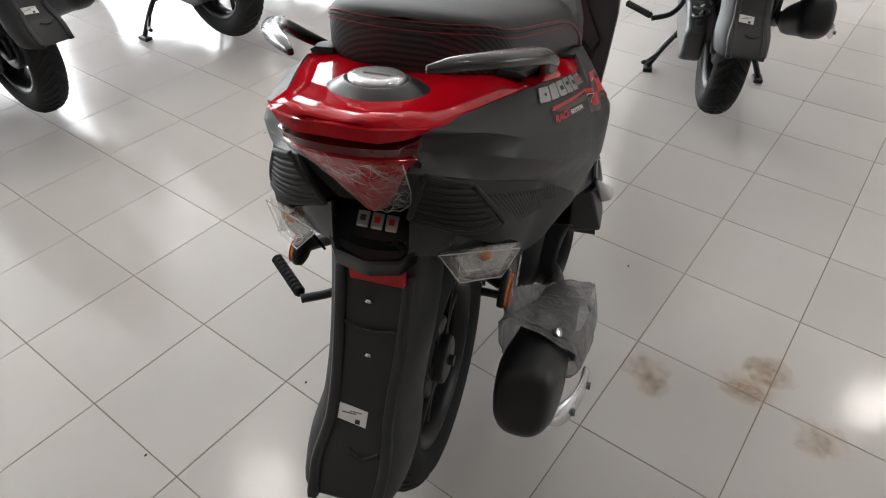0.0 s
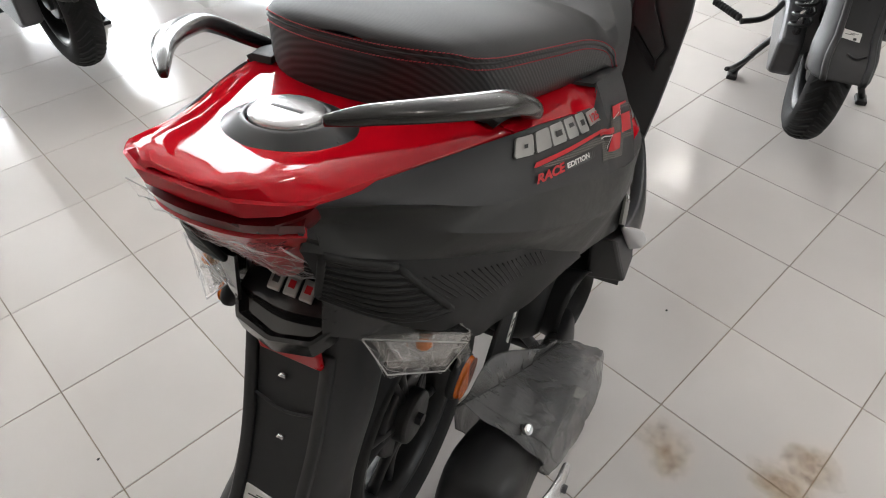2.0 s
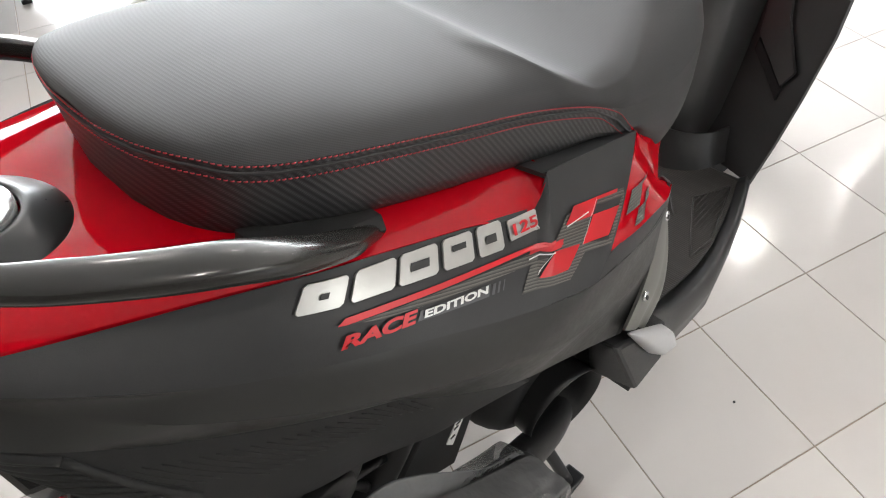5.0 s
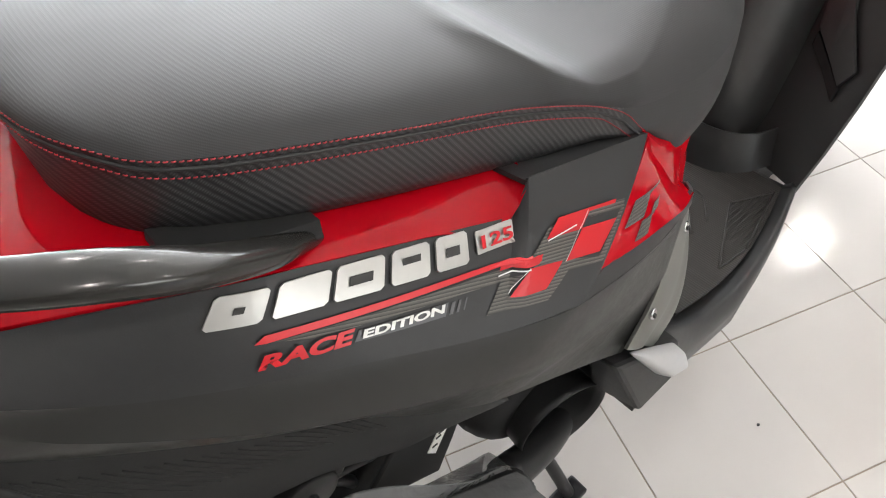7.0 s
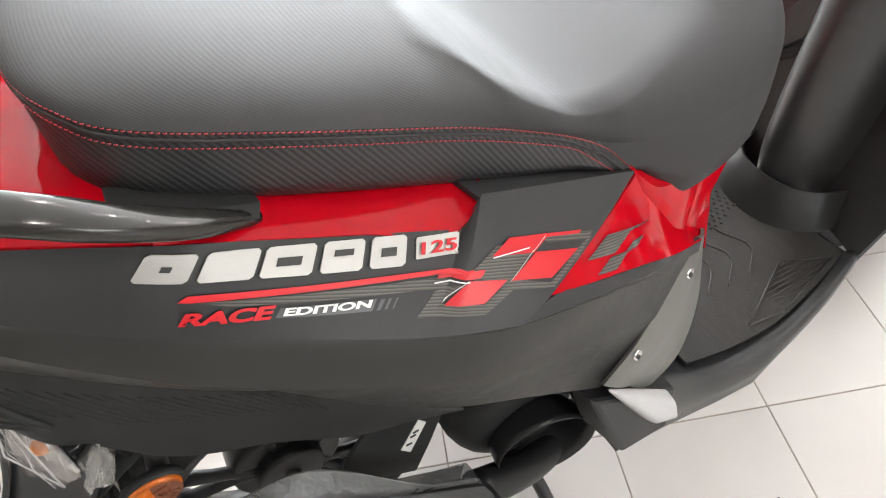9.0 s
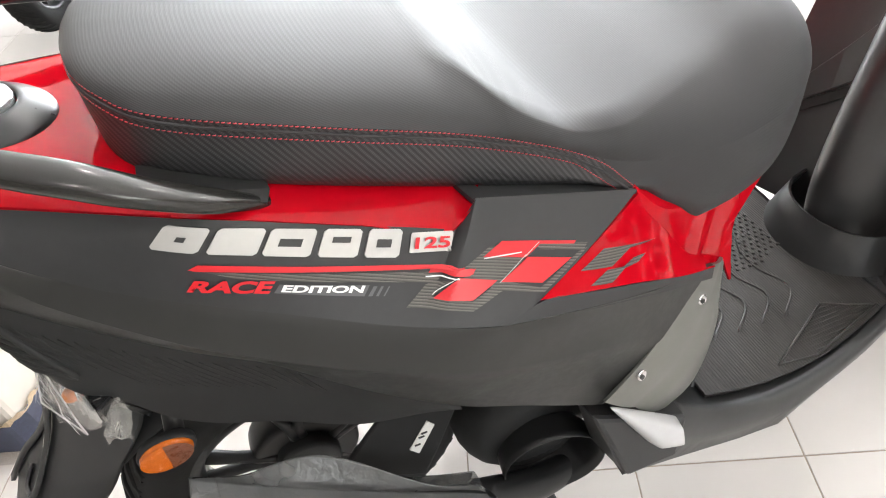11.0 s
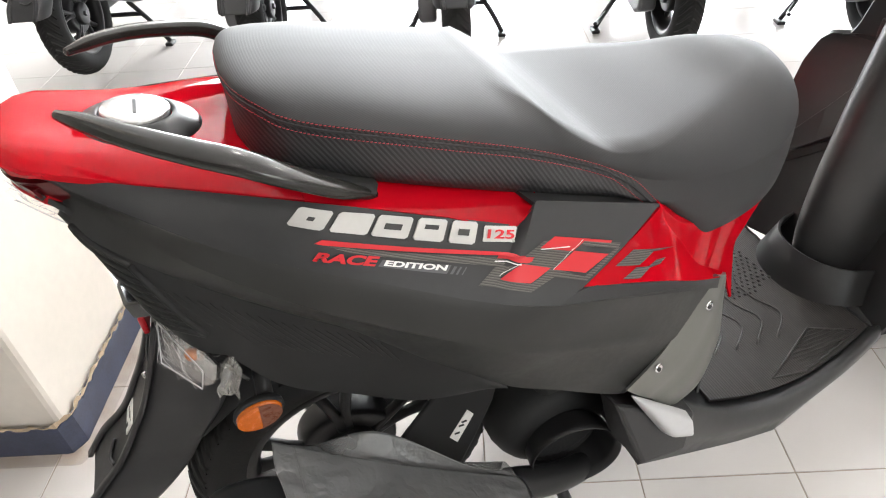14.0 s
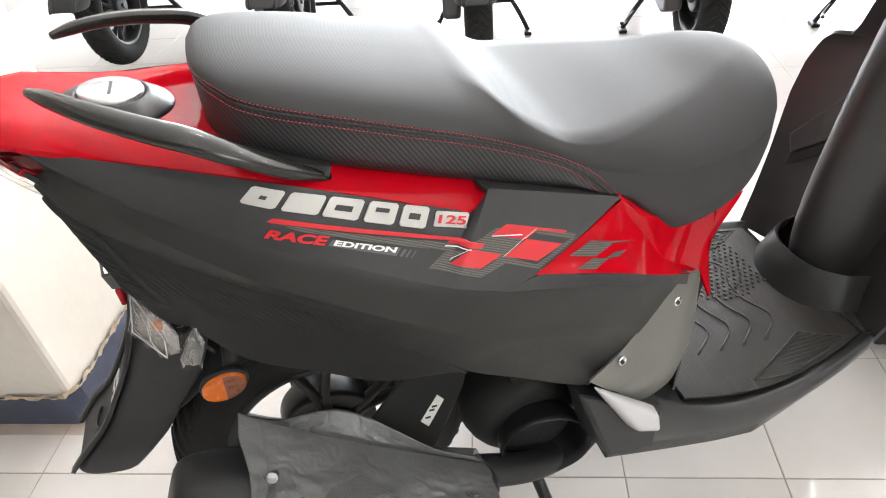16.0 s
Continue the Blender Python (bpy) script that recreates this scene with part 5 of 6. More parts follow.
def tail_light(root, hero):
    tl = new("tail_light")
    tl.parent = root
    tl["label"] = "red triangular tail light under clear film"
    a = [(-0.636, 0.078, 0.880), (-0.660, 0.046, 0.887), (-0.668, 0, 0.889), (-0.660, -0.046, 0.887), (-0.636, -0.078, 0.880)]
    lip = [(x + 0.026, y * 0.88, z + 0.004) for x, y, z in a]
    a2 = [(x + 0.003, y * 0.97, z - 0.011) for x, y, z in a]
    b = [(-0.606, 0.048, 0.830), (-0.622, 0.026, 0.826), (-0.627, 0, 0.825), (-0.622, -0.026, 0.826), (-0.606, -0.048, 0.830)]
    c = [(-0.576, 0.014, 0.760), (-0.581, 0.007, 0.756), (-0.583, 0, 0.755), (-0.581, -0.007, 0.756), (-0.576, -0.014, 0.760)]
    obj("lamp_lip", patch([lip, a, a2], 24, 3, 0), TAIL_DARK, tl, "dark red upper lip of the lamp", mods=(solid(0.003),))
    obj("red_lens", patch([[(x + 0.006, y * 0.96, z) for x, y, z in a2], b, c], 24, 6, 0), TAIL, tl, "red lens", mods=(solid(0.008, 1.0),))
    obj("lamp_bezel", patch([[(x + 0.030, y * 0.90, z + 0.010) for x, y, z in a], [(x + 0.030, y * 0.90, z - 0.004) for x, y, z in a]], 24, 2, 0), GLOSS, tl, mods=(solid(0.004),))
    for s in (1, -1):
        obj("tail_cheek", patch([[(-0.634, s * -0.072, 0.874), (-0.602, s * -0.044, 0.826), (-0.572, s * -0.012, 0.754)], [(-0.618, s * -0.074, 0.855), (-0.592, s * -0.066, 0.800), (-0.570, s * -0.050, 0.752)]], 14, 5, 0.0), TRIM, tl, "textured black cheek beside the lamp", mods=(solid(0.005),))
    for s in (1, -1):
        obj("side_lens", patch([[(-0.650, s * -0.064, 0.886), (-0.632, s * -0.076, 0.886), (-0.612, s * -0.078, 0.884)], [(-0.644, s * -0.060, 0.868), (-0.628, s * -0.071, 0.868), (-0.608, s * -0.074, 0.866)], [(-0.634, s * -0.052, 0.846), (-0.622, s * -0.060, 0.850), (-0.604, s * -0.066, 0.850)]], 10, 3, 0), TAIL_DARK, tl, "dark red lens wrapping round the tail's side", mods=(solid(0.004),))
    if hero:
        rng = random.Random(9)
        rows = []
        for r in (0, 0.18, 0.38, 0.58, 0.78, 1.0):
            left, right = 0.074 * (1 - r) + 0.012 * r, 0.068 * (1 - r) ** 0.7 + 0.034 * r
            x, z = -0.666 + 0.080 * r, 0.877 - 0.124 * r
            rows.append([(x + 0.016 * abs(v) ** 2 - 0.004 + rng.uniform(-0.004, 0.004), (left * v if v > 0 else right * v), z + rng.uniform(-0.004, 0.004) + 0.006 * v) for v in np.linspace(-1, 1, 17)])
        obj("film_wrap", grid(rows), WRAP, tl, "crumpled clear protective film", smooth=False)
        creases("film_folds", rows, 150, 77, 0.00038, tl)
        e = [r[0] for r in rows] + list(rows[-1]) + [r[-1] for r in rows[::-1]]
        obj("film_edge", tube(e, 0.0006, 5), FOLD, tl, smooth=False)
    return tl


def side_reflector(root, s):
    c = Vector((-0.513, s * -0.156, 0.590))
    rf = new("side_reflector")
    rf.parent = root
    m = Matrix.Translation(c) @ Matrix.Rotation(radians(-14), 4, "Y")
    for nm, k, d, mat in (("reflector_frame", 1.0, 0.0, TRIM), ("reflector_lens", 0.90, -0.004, ORANGE)):
        rows = [[tuple(m @ Vector((0.030 * k * q * math.cos(t), s * (y + d), 0.021 * k * q * math.sin(t)))) for t in np.linspace(0, 2 * math.pi, 28, endpoint=False)] for q, y in ((0.02, -0.005), (0.7, -0.005), (0.96, -0.0035), (1.0, 0.0), (0.96, 0.006), (0.3, 0.008))]
        obj(nm, grid(rows, closed_u=True), mat, rf, "orange side reflector" if mat is ORANGE else "")
    # one orange lens in two colours: shade is painted into the second half
    for nm, mat, keep in (("bright_half", ORANGE, 1), ("dull_half", AMBER_SHADED, -1)):
        cut = [(0.0065, 0.0185), (-0.0050, -0.0185)]
        arc = [(0.0262 * math.cos(t), 0.0183 * math.sin(t)) for t in np.linspace(radians(76), radians(259), 20)] if keep > 0 else [(0.0262 * math.cos(t), 0.0183 * math.sin(t)) for t in np.linspace(radians(-101), radians(76), 20)]
        rows = [[tuple(m @ Vector((x, s * -0.0096, z))) for x, z in arc], [tuple(m @ Vector(((cut[0][0] * (1 - f) + cut[1][0] * f) * 0.985 - 0.0004 * keep, s * -0.0100, (cut[0][1] * (1 - f) + cut[1][1] * f) * 0.985))) for f in (np.linspace(0, 1, 20) if keep > 0 else np.linspace(1, 0, 20))]]
        obj(nm, grid(rows), mat, rf, "orange prism field" if keep > 0 else "brown shaded prism field", smooth=False)
    obj("reflector_bracket", tube([tuple(c + Vector((0.01, s * 0.008, 0.0))), (-0.50, s * -0.10, 0.615), (-0.47, s * -0.06, 0.63)], 0.010, 8), STEEL, rf)
    return rf


def scooter(label, upper, lower, accent, hero):
    root = thing("scooter", label, "scooter")
    wheel(root, REAR, "rear_wheel")
    wheel(root, FRONT, "front_wheel", width=0.10)
    right = side_cover(root, 1, upper, lower, accent, hero)
    before = set(bpy.data.objects)
    side_cover(root, -1, upper, lower, accent, hero)
    for o in set(bpy.data.objects) - before:
        for v in o.data.vertices:
            v.co.y *= 1 + 0.09 * min(1.0, max(0.0, (v.co.x + 0.61) / 0.07)) * min(1.0, max(0.0, (-0.28 - v.co.x) / 0.12)) * min(1.0, max(0.0, (deck_z(v.co.x) - 0.004 - v.co.z) / 0.035))
    tail_deck(root, accent)
    seat(root, hero)
    for s in (1, -1):
        grab_rail(root, s)
        lamp_indicator(root, s, hero)
        side_reflector(root, s)
    rear_mudguard(root, hero)
    tail_light(root, hero)
    fuel_cap(root, hero)
    engine(root)
    centre_stand(root)
    footboard(root, hero)
    front_apron(root, accent if not hero else BLACK)
    front_end(root, accent)
    m = muffler(root, hero)
    # inner core that closes the body under the seat
    core = [[(x, -w, z0), (x, -w, z1), (x, w, z1), (x, w, z0)] for x, w, z0, z1 in ((-0.566, 0.045, 0.772, 0.86), (-0.53, 0.075, 0.758, 0.85), (-0.50, 0.085, 0.68, 0.845), (-0.40, 0.115, 0.60, 0.82), (-0.25, 0.15, 0.56, 0.775), (-0.10, 0.165, 0.50, 0.72), (0.05, 0.15, 0.42, 0.66), (0.14, 0.11, 0.36, 0.64))]
    obj("inner_frame_cover", cap_rings(grid(core, closed_u=True), core), TRIM, root, smooth=False)
    fr = [[(0.158, -0.130, 0.672), (0.216, -0.098, 0.652), (0.235, 0, 0.652), (0.216, 0.098, 0.652), (0.158, 0.130, 0.672)], [(0.172, -0.126, 0.515), (0.198, -0.080, 0.520), (0.21, 0, 0.525), (0.198, 0.080, 0.520), (0.172, 0.126, 0.515)], [(0.15, -0.145, 0.42), (0.17, -0.07, 0.40), (0.175, 0, 0.40), (0.17, 0.07, 0.40), (0.15, 0.145, 0.42)], [(0.11, -0.19, 0.345), (0.13, -0.07, 0.335), (0.13, 0, 0.335), (0.13, 0.07, 0.335), (0.11, 0.19, 0.345)]]
    obj("seat_front_panel", patch(fr[:2], 24, 5, 0), accent, root, "painted panel below the seat nose", mods=(solid(0.004),))
    obj("battery_cover", patch(fr[1:], 24, 5, 0), BLACK, root, "black cover behind the footboard", mods=(solid(0.004),))
    return root, right, m


hero, right_panel, muff = scooter("red and matte black scooter on its centre stand", BLACK, GREY, RED, True)

# ---------------------------------------------------------------- badges and decals on the right flank

corner_panel = next(o for o in hero.children if o.name.startswith("front_corner_panel"))


def skin_of(ob):
    bm = bmesh.new()
    bm.from_mesh(ob.data)
    tree = BVHTree.FromBMesh(bm)
    bm.free()
    return tree


FLANK, CORNER_SKIN = skin_of(right_panel), skin_of(corner_panel)


def lay(bm, skin, lift):
    """Presses a flat outline onto the skin of the flank, a little proud of it."""
    for v in bm.verts:
        place, normal, _, _ = skin.ray_cast(Vector((v.co.x, -1.0, v.co.z)), Vector((0, 1, 0)))
        if place is None:
            place, normal, _, _ = skin.find_nearest(Vector((v.co.x, -0.2, v.co.z)))
        normal = normal if normal.y < 0 else -normal
        v.co = place + normal * lift
    return bm


def decal(name, outline, mat, lift, skin=None, thick=0.0, label="", holder=None):
    bm = bmesh.new()
    bm.faces.new([bm.verts.new((x, 0, z)) for x, z in outline])
    bmesh.ops.triangulate(bm, faces=bm.faces)
    bmesh.ops.subdivide_edges(bm, edges=bm.edges, cuts=7, use_grid_fill=True)
    lay(bm, skin or FLANK, lift)
    return obj(name, bm, mat, holder or right_panel, label, smooth=False, mods=(solid(thick, 1.0), bevel(0.0008)) if thick else ())


def words(name, text, origin, along, up, mat, lift, skin=None, label="", holder=None, bold=0.028):
    """Text of width |along| and height |up|, whose axes are given in (x, z)."""
    d = bpy.data.curves.new("text", "FONT")
    d.body, d.size, d.offset = text, 1.0, bold
    o = bpy.data.objects.new("text", d)
    me = bpy.data.meshes.new_from_object(o)
    bm = bmesh.new()
    bm.from_mesh(me)
    xs, ys = [v.co.x for v in bm.verts], [v.co.y for v in bm.verts]
    for v in bm.verts:
        a, b = (v.co.x - min(xs)) / (max(xs) - min(xs)), (v.co.y - min(ys)) / (max(ys) - min(ys))
        v.co = (origin[0] + a * along[0] + b * up[0], 0, origin[1] + a * along[1] + b * up[1])
    lay(bm, skin or FLANK, lift)
    bpy.data.objects.remove(o)
    return obj(name, bm, mat, holder or right_panel, label, smooth=False)


# five raised silver shapes of the badge between a top and a bottom line, with dark slots
BADGE_TOP, BADGE_LOW = ((-0.4160, 0.8475), (-0.2500, 0.7905)), ((-0.4325, 0.8365), (-0.2610, 0.7760))


def badge_at(u, v):
    """A place on the badge: u along it, v from its bottom line to its top line."""
    (ax, az), (bx, bz) = BADGE_LOW
    (cx, cz), (dx, dz) = BADGE_TOP
    lo, hi = (ax + (bx - ax) * u, az + (bz - az) * u), (cx + (dx - cx) * u, cz + (dz - cz) * u)
    return (lo[0] + (hi[0] - lo[0]) * v, lo[1] + (hi[1] - lo[1]) * v)


for u0, u1, slots in ((0.0, 0.175, ((0.070, 0.40, 0.105, 0.60),)), (0.205, 0.400, ()), (0.420, 0.615, ((0.470, 0.36, 0.565, 0.64),)), (0.645, 0.815, ((0.690, 0.52, 0.770, 0.72),)), (0.845, 1.0, ((0.888, 0.36, 0.955, 0.64),))):
    outline = ((u0, 0.10), (u0, 0.90), (u0 + 0.014, 1.0), (u1 - 0.014, 1.0), (u1, 0.90), (u1, 0.10), (u1 - 0.014, 0.0), (u0 + 0.014, 0.0))
    b = [badge_at(u, v) for u, v in outline]
    shape = decal("badge_shape", b, BADGE, 0.0006, thick=0.0022, label="raised satin silver badge shape")
    c = np.mean(b, 0)
    decal("badge_backing", [(c[0] + (x - c[0]) * 1.07, c[1] + (z - c[1]) * 1.13 - 0.0004) for x, z in b], INK, 0.0004)
    for slot in slots:
        a, c, d, e = slot
        decal("badge_slot", [badge_at(a, c), badge_at(a, e), badge_at(d, e), badge_at(d, c)], INK, 0.0036)

# number plate of the badge
plate = decal("number_badge", [(-0.2510, 0.7760), (-0.2450, 0.7850), (-0.2432, 0.7858), (-0.2108, 0.7760), (-0.2100, 0.7748), (-0.2160, 0.7662), (-0.2176, 0.7656), (-0.2500, 0.7752)], BADGE, 0.0010, thick=0.0012, label="silver badge with red numerals")
words("numeral", "125", (-0.2468, 0.7765), (0.0290, -0.0088), (0.0042, 0.0060), DECAL_RED, 0.0042, label="red numerals 125", holder=plate)

# stripe, chequers and carbon-look shadows
decal("stripe", [(-0.4125, 0.8176), (-0.4049, 0.8190), (-0.2030, 0.7520), (-0.2060, 0.7492), (-0.2359, 0.7600), (-0.4060, 0.8150)], DECAL_RED, 0.0021, label="thin red stripe")
decal("carbon_stripe", [(-0.4027, 0.8133), (-0.2370, 0.7585), (-0.2300, 0.7540), (-0.2374, 0.7513), (-0.3818, 0.8024)], CARBON, 0.0010, label="carbon-look stripe")
decal("chequer", [(-0.2410, 0.7592), (-0.2360, 0.7622), (-0.2020, 0.7520), (-0.2090, 0.7490)], DECAL_RED, 0.0021, label="red chequer field")
decal("chequer", [(-0.1932, 0.7573), (-0.1731, 0.7611), (-0.1037, 0.7347), (-0.1069, 0.7336), (-0.1391, 0.7458), (-0.1557, 0.7424)], DECAL_RED, 0.0021, label="red chequer field")
decal("chequer", [(-0.1845, 0.7355), (-0.1540, 0.7422), (-0.1131, 0.7262), (-0.1480, 0.7216)], DECAL_RED, 0.0021, label="red chequer field")
decal("chequer", [(-0.2432, 0.7426), (-0.2182, 0.7511), (-0.1865, 0.7376), (-0.2126, 0.7319)], DECAL_RED, 0.0021, label="red chequer field")
decal("carbon_field", [(-0.2107, 0.7563), (-0.1860, 0.7615), (-0.1788, 0.7594), (-0.1934, 0.7562), (-0.1557, 0.7427), (-0.1737, 0.7364), (-0.1866, 0.7305), (-0.2147, 0.7491)], CARBON, 0.0012, label="carbon-look field")
decal("carbon_field", [(-0.1424, 0.7454), (-0.1371, 0.7468), (-0.0925, 0.7290), (-0.0991, 0.7260), (-0.1395, 0.7420)], CARBON, 0.0012, label="carbon-look field")
decal("carbon_field", [(-0.2672, 0.7440), (-0.2460, 0.7530), (-0.2250, 0.7500), (-0.2430, 0.7440), (-0.2125, 0.7310), (-0.1842, 0.7365), (-0.1760, 0.7300), (-0.1500, 0.7190), (-0.1050, 0.7270), (-0.0940, 0.7262), (-0.1480, 0.7150), (-0.1850, 0.7290), (-0.2142, 0.7242)], CARBON, 0.0009, label="carbon-look shadow")
for a, b in (((-0.2440, 0.7450), (-0.2190, 0.7512)), ((-0.1855, 0.7352), (-0.1560, 0.7440)), ((-0.1570, 0.7432), (-0.1410, 0.7470)), ((-0.1935, 0.7558), (-0.1590, 0.7470)), ((-0.2450, 0.7575), (-0.2190, 0.7500))):
    decal("pin_line", [a, (a[0] + 0.0009, a[1] + 0.0006), (b[0] + 0.0009, b[1] + 0.0006), b], WHITE, 0.0027)

words("lettering", "RACE", (-0.4185, 0.8040), (0.0545, -0.0168), (0.0080, 0.0062), DECAL_RED, 0.0030, label="red lettering RACE", bold=0.045)
decal("lettering_field", [(-0.3605, 0.7862), (-0.3545, 0.7903), (-0.2895, 0.7678), (-0.2965, 0.7625)], ALLOY, 0.0012, label="grey slanted field")
words("lettering", "EDITION", (-0.3555, 0.7856), (0.0585, -0.0203), (0.0040, 0.0036), WHITE, 0.0026, label="white lettering EDITION", bold=0.04)
for k in range(3):
    x, z, w = -0.2935 + 0.0058 * k, 0.7614 - 0.0020 * k, 0.0030 - 0.0009 * k
    decal("slash", [(x, z), (x + 0.0066, z + 0.0046), (x + 0.0066 + w, z + 0.0046 - 0.35 * w), (x + w, z - 0.35 * w)], ALLOY, 0.0008)
for b in ([(-0.1070, 0.7118), (-0.0752, 0.7144), (-0.0419, 0.6988), (-0.0022, 0.6798), (-0.0427, 0.6967), (-0.0710, 0.6972)], [(-0.1010, 0.6978), (-0.0769, 0.6978), (-0.0566, 0.6892), (-0.0414, 0.6877), (-0.0227, 0.6803), (-0.0367, 0.6811), (-0.0556, 0.6874), (-0.0759, 0.6874)]):
    decal("carbon_emblem", b, CARBON, 0.0012, CORNER_SKIN, label="carbon-look emblem", holder=corner_panel)
# three raised shapes on the plate above the mudguard
plate = next(o for o in bpy.data.objects if o.name == "badge_plate")
for k in range(3):
    y = 0.027 - 0.0190 * k
    lean = lambda x, dy, up: (x, y + dy, 0.7315 + (x + 0.566) * 0.42 + up)
    quad = ((-0.570, 0.0), (-0.570, -0.0165), (-0.590, -0.0185), (-0.590, -0.0035))
    obj("badge_shape", hexa([lean(x, dy, 0.0) for x, dy in quad], [lean(x, dy, 0.003) for x, dy in quad]), BADGE, plate, "raised satin silver badge shape", smooth=False, mods=(bevel(0.0012),))
    inner = ((-0.5760, -0.0052), (-0.5760, -0.0125), (-0.5835, -0.0135), (-0.5835, -0.0062))
    obj("badge_slot", hexa([lean(x, dy, 0.0022) for x, dy in inner], [lean(x, dy, 0.0034) for x, dy in inner]), DECAL_RED if k else INK, plate, "red inlay" if k else "", smooth=False)

# grey plastic bag pulled over the middle of the muffler: a flat sleeve whose near sheet folds over at the top, with the far sheet standing up behind
_, ma, mb, _, _, _ = muff
rows = []
for v in np.linspace(0.0, 1.0, 80):
    x = -0.512 + 0.300 * v
    f = (x - ma[0]) / (mb[0] - ma[0])
    cy, cz = ma[1] + (mb[1] - ma[1]) * f, ma[2] + (mb[2] - ma[2]) * f
    k = smooth_at(float(v), [0.0, 0.15, 0.6, 1.0], [0.90, 0.97, 0.97, 0.88])
    ry, rz = -0.160 - 0.055 * v, 0.537 - 0.187 * v - 0.010 * math.sin(math.pi * v)
    py = smooth_at(float(v), [0.0, 0.42, 0.80, 1.0], [-0.150, -0.152, -0.196, -0.200])
    pz = smooth_at(float(v), [0.0, 0.14, 0.28, 0.42, 0.80, 1.0], [0.520, 0.490, 0.484, 0.474, 0.386, 0.342])
    near = resample([(0, cy + 0.01 * k, cz - 0.076 * k), (0, cy - 0.056 * k, cz - 0.058 * k), (0, cy - 0.074 * k, cz), (0, cy - 0.061 * k, cz + 0.064 * k)], 44)
    sheet = resample([(0, cy - 0.061 * k, cz + 0.064 * k), (0, ry, rz)], 34, False)[1:]
    inner = resample([(0, ry, rz), (0, ry + 0.005, rz - 0.014), (0, py, pz)], 14, False)[1:]
    far = resample([(0, py, pz), (0, cy + 0.062 * k, cz + 0.02), (0, cy + 0.050 * k, cz - 0.056 * k), (0, cy + 0.012 * k, cz - 0.076 * k)], 30)[1:-1]
    row = []
    for n, (_, y, z) in enumerate(np.concatenate([near, sheet, inner, far])):
        calm = min(1.0, abs(n - 76) / 22) if n < 76 else 0.15
        w = n / 110
        a, b = v * 2.2 - w * 3.4, v * 2.2 + w * 3.4
        long_fold = 0.5 - abs(noise.noise(Vector((a * 1.7 + 3, b * 0.5, 2.0)))) * 2.2
        short_fold = 0.5 - abs(noise.noise(Vector((a * 3.0 + b * 1.5, b * 3.2 - a, 7.0)))) * 2.2
        d = calm * (0.0062 * long_fold + 0.0034 * short_fold * (noise.noise(Vector((v * 3, w * 4, 1))) + 0.5) + 0.0015)
        q = Vector((y - cy, z - cz)).normalized()
        edge = 0.004 * noise.noise(Vector((w * 9, v, 5))) if v < 0.01 or v > 0.99 else 0.0
        slant = 0.075 * (1 - v) * max(0.0, 1 - n / 40, (n - 96) / 22)
        row.append((x + edge + slant - 0.030 * v * max(0.0, (cz - z)) / 0.09, y + q.x * d, z + q.y * d))
    rows.append(row)
bag = obj("plastic_bag", grid(rows, closed_u=True), BAG, None, smooth=True)
tagged(bag, "crumpled grey plastic bag pulled over the muffler", "bag")
obj("hem", tube([tuple(p) for p in rows[0]] + [tuple(rows[0][0])], 0.0007, 5), BAG, bag, "folded hem of the bag")
obj("seal_line", tube([tuple(Vector(p) + Vector((0, -0.0008, 0.0006))) for p in rows[6][:77]], 0.0005, 5), BAG, bag, "sealed seam of the bag")

# ---------------------------------------------------------------- other scooters
spare, _, _ = scooter("dark blue-grey scooter parked on its centre stand", BLACK, BLACK, HAZED_DARK, False)
STANDS = [(1.195, -0.560, 3.0), (0.49, 1.79, 70.0), (1.28, 1.47, 70.0), (-0.22, 2.13, 70.0), (-0.95, 2.46, 70.0), (2.04, 1.16, 70.0)]
for k, (x, y, a) in enumerate(STANDS):
    m = pose(x, y, 0, 0, 0, a) @ pose(0.415, 0, 0)
    if k:
        copy_thing(spare, m)
    else:
        spare.matrix_basis = m
for o in bpy.data.objects:
    if o.name.startswith("scooter") and o is not hero and o.parent is None:
        o["group"] = "parked scooters"

# ---------------------------------------------------------------- room
T = 0.3015
X0, X1, Y0, Y1, HIGH = -3.0, 9.0, -5.4, 6.6, 3.1


def in_room(bm):
    bmesh.ops.transform(bm, matrix=ROOM, verts=bm.verts)
    return bm


floor = obj("floor", in_room(box(X0, X1, Y0, Y1, -0.12, -0.0014)), GROUT, smooth=False)
tagged(floor, "cream glazed tile floor with thin dark joints", "floor", kind="structure")
ceiling = obj("ceiling", in_room(box(X0, X1, Y0, Y1, HIGH, HIGH + 0.15)), CEIL, smooth=False)
tagged(ceiling, "plain white ceiling", "ceiling", kind="structure")
# unseen walls, kept dark so that they bounce less light
for nm, b in (("wall_back", (X0 - 0.2, X0, Y0, Y1)), ("wall_front", (X1, X1 + 0.2, Y0, Y1))):
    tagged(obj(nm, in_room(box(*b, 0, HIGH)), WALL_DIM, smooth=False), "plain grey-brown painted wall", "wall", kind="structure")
# unseen right wall; its opening is added to hold the side fill lamp
bm = box(X0, X1, Y0 - 0.2, Y0, 2.75, HIGH)
box(X0, X1, Y0 - 0.2, Y0, 0.0, 0.45, bm=bm)
for x0, x1 in ((X0, 2.5), (6.5, X1)):
    box(x0, x1, Y0 - 0.2, Y0, 0.45, 2.75, bm=bm)
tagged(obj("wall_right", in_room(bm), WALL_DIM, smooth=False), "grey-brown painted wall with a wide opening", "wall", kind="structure")
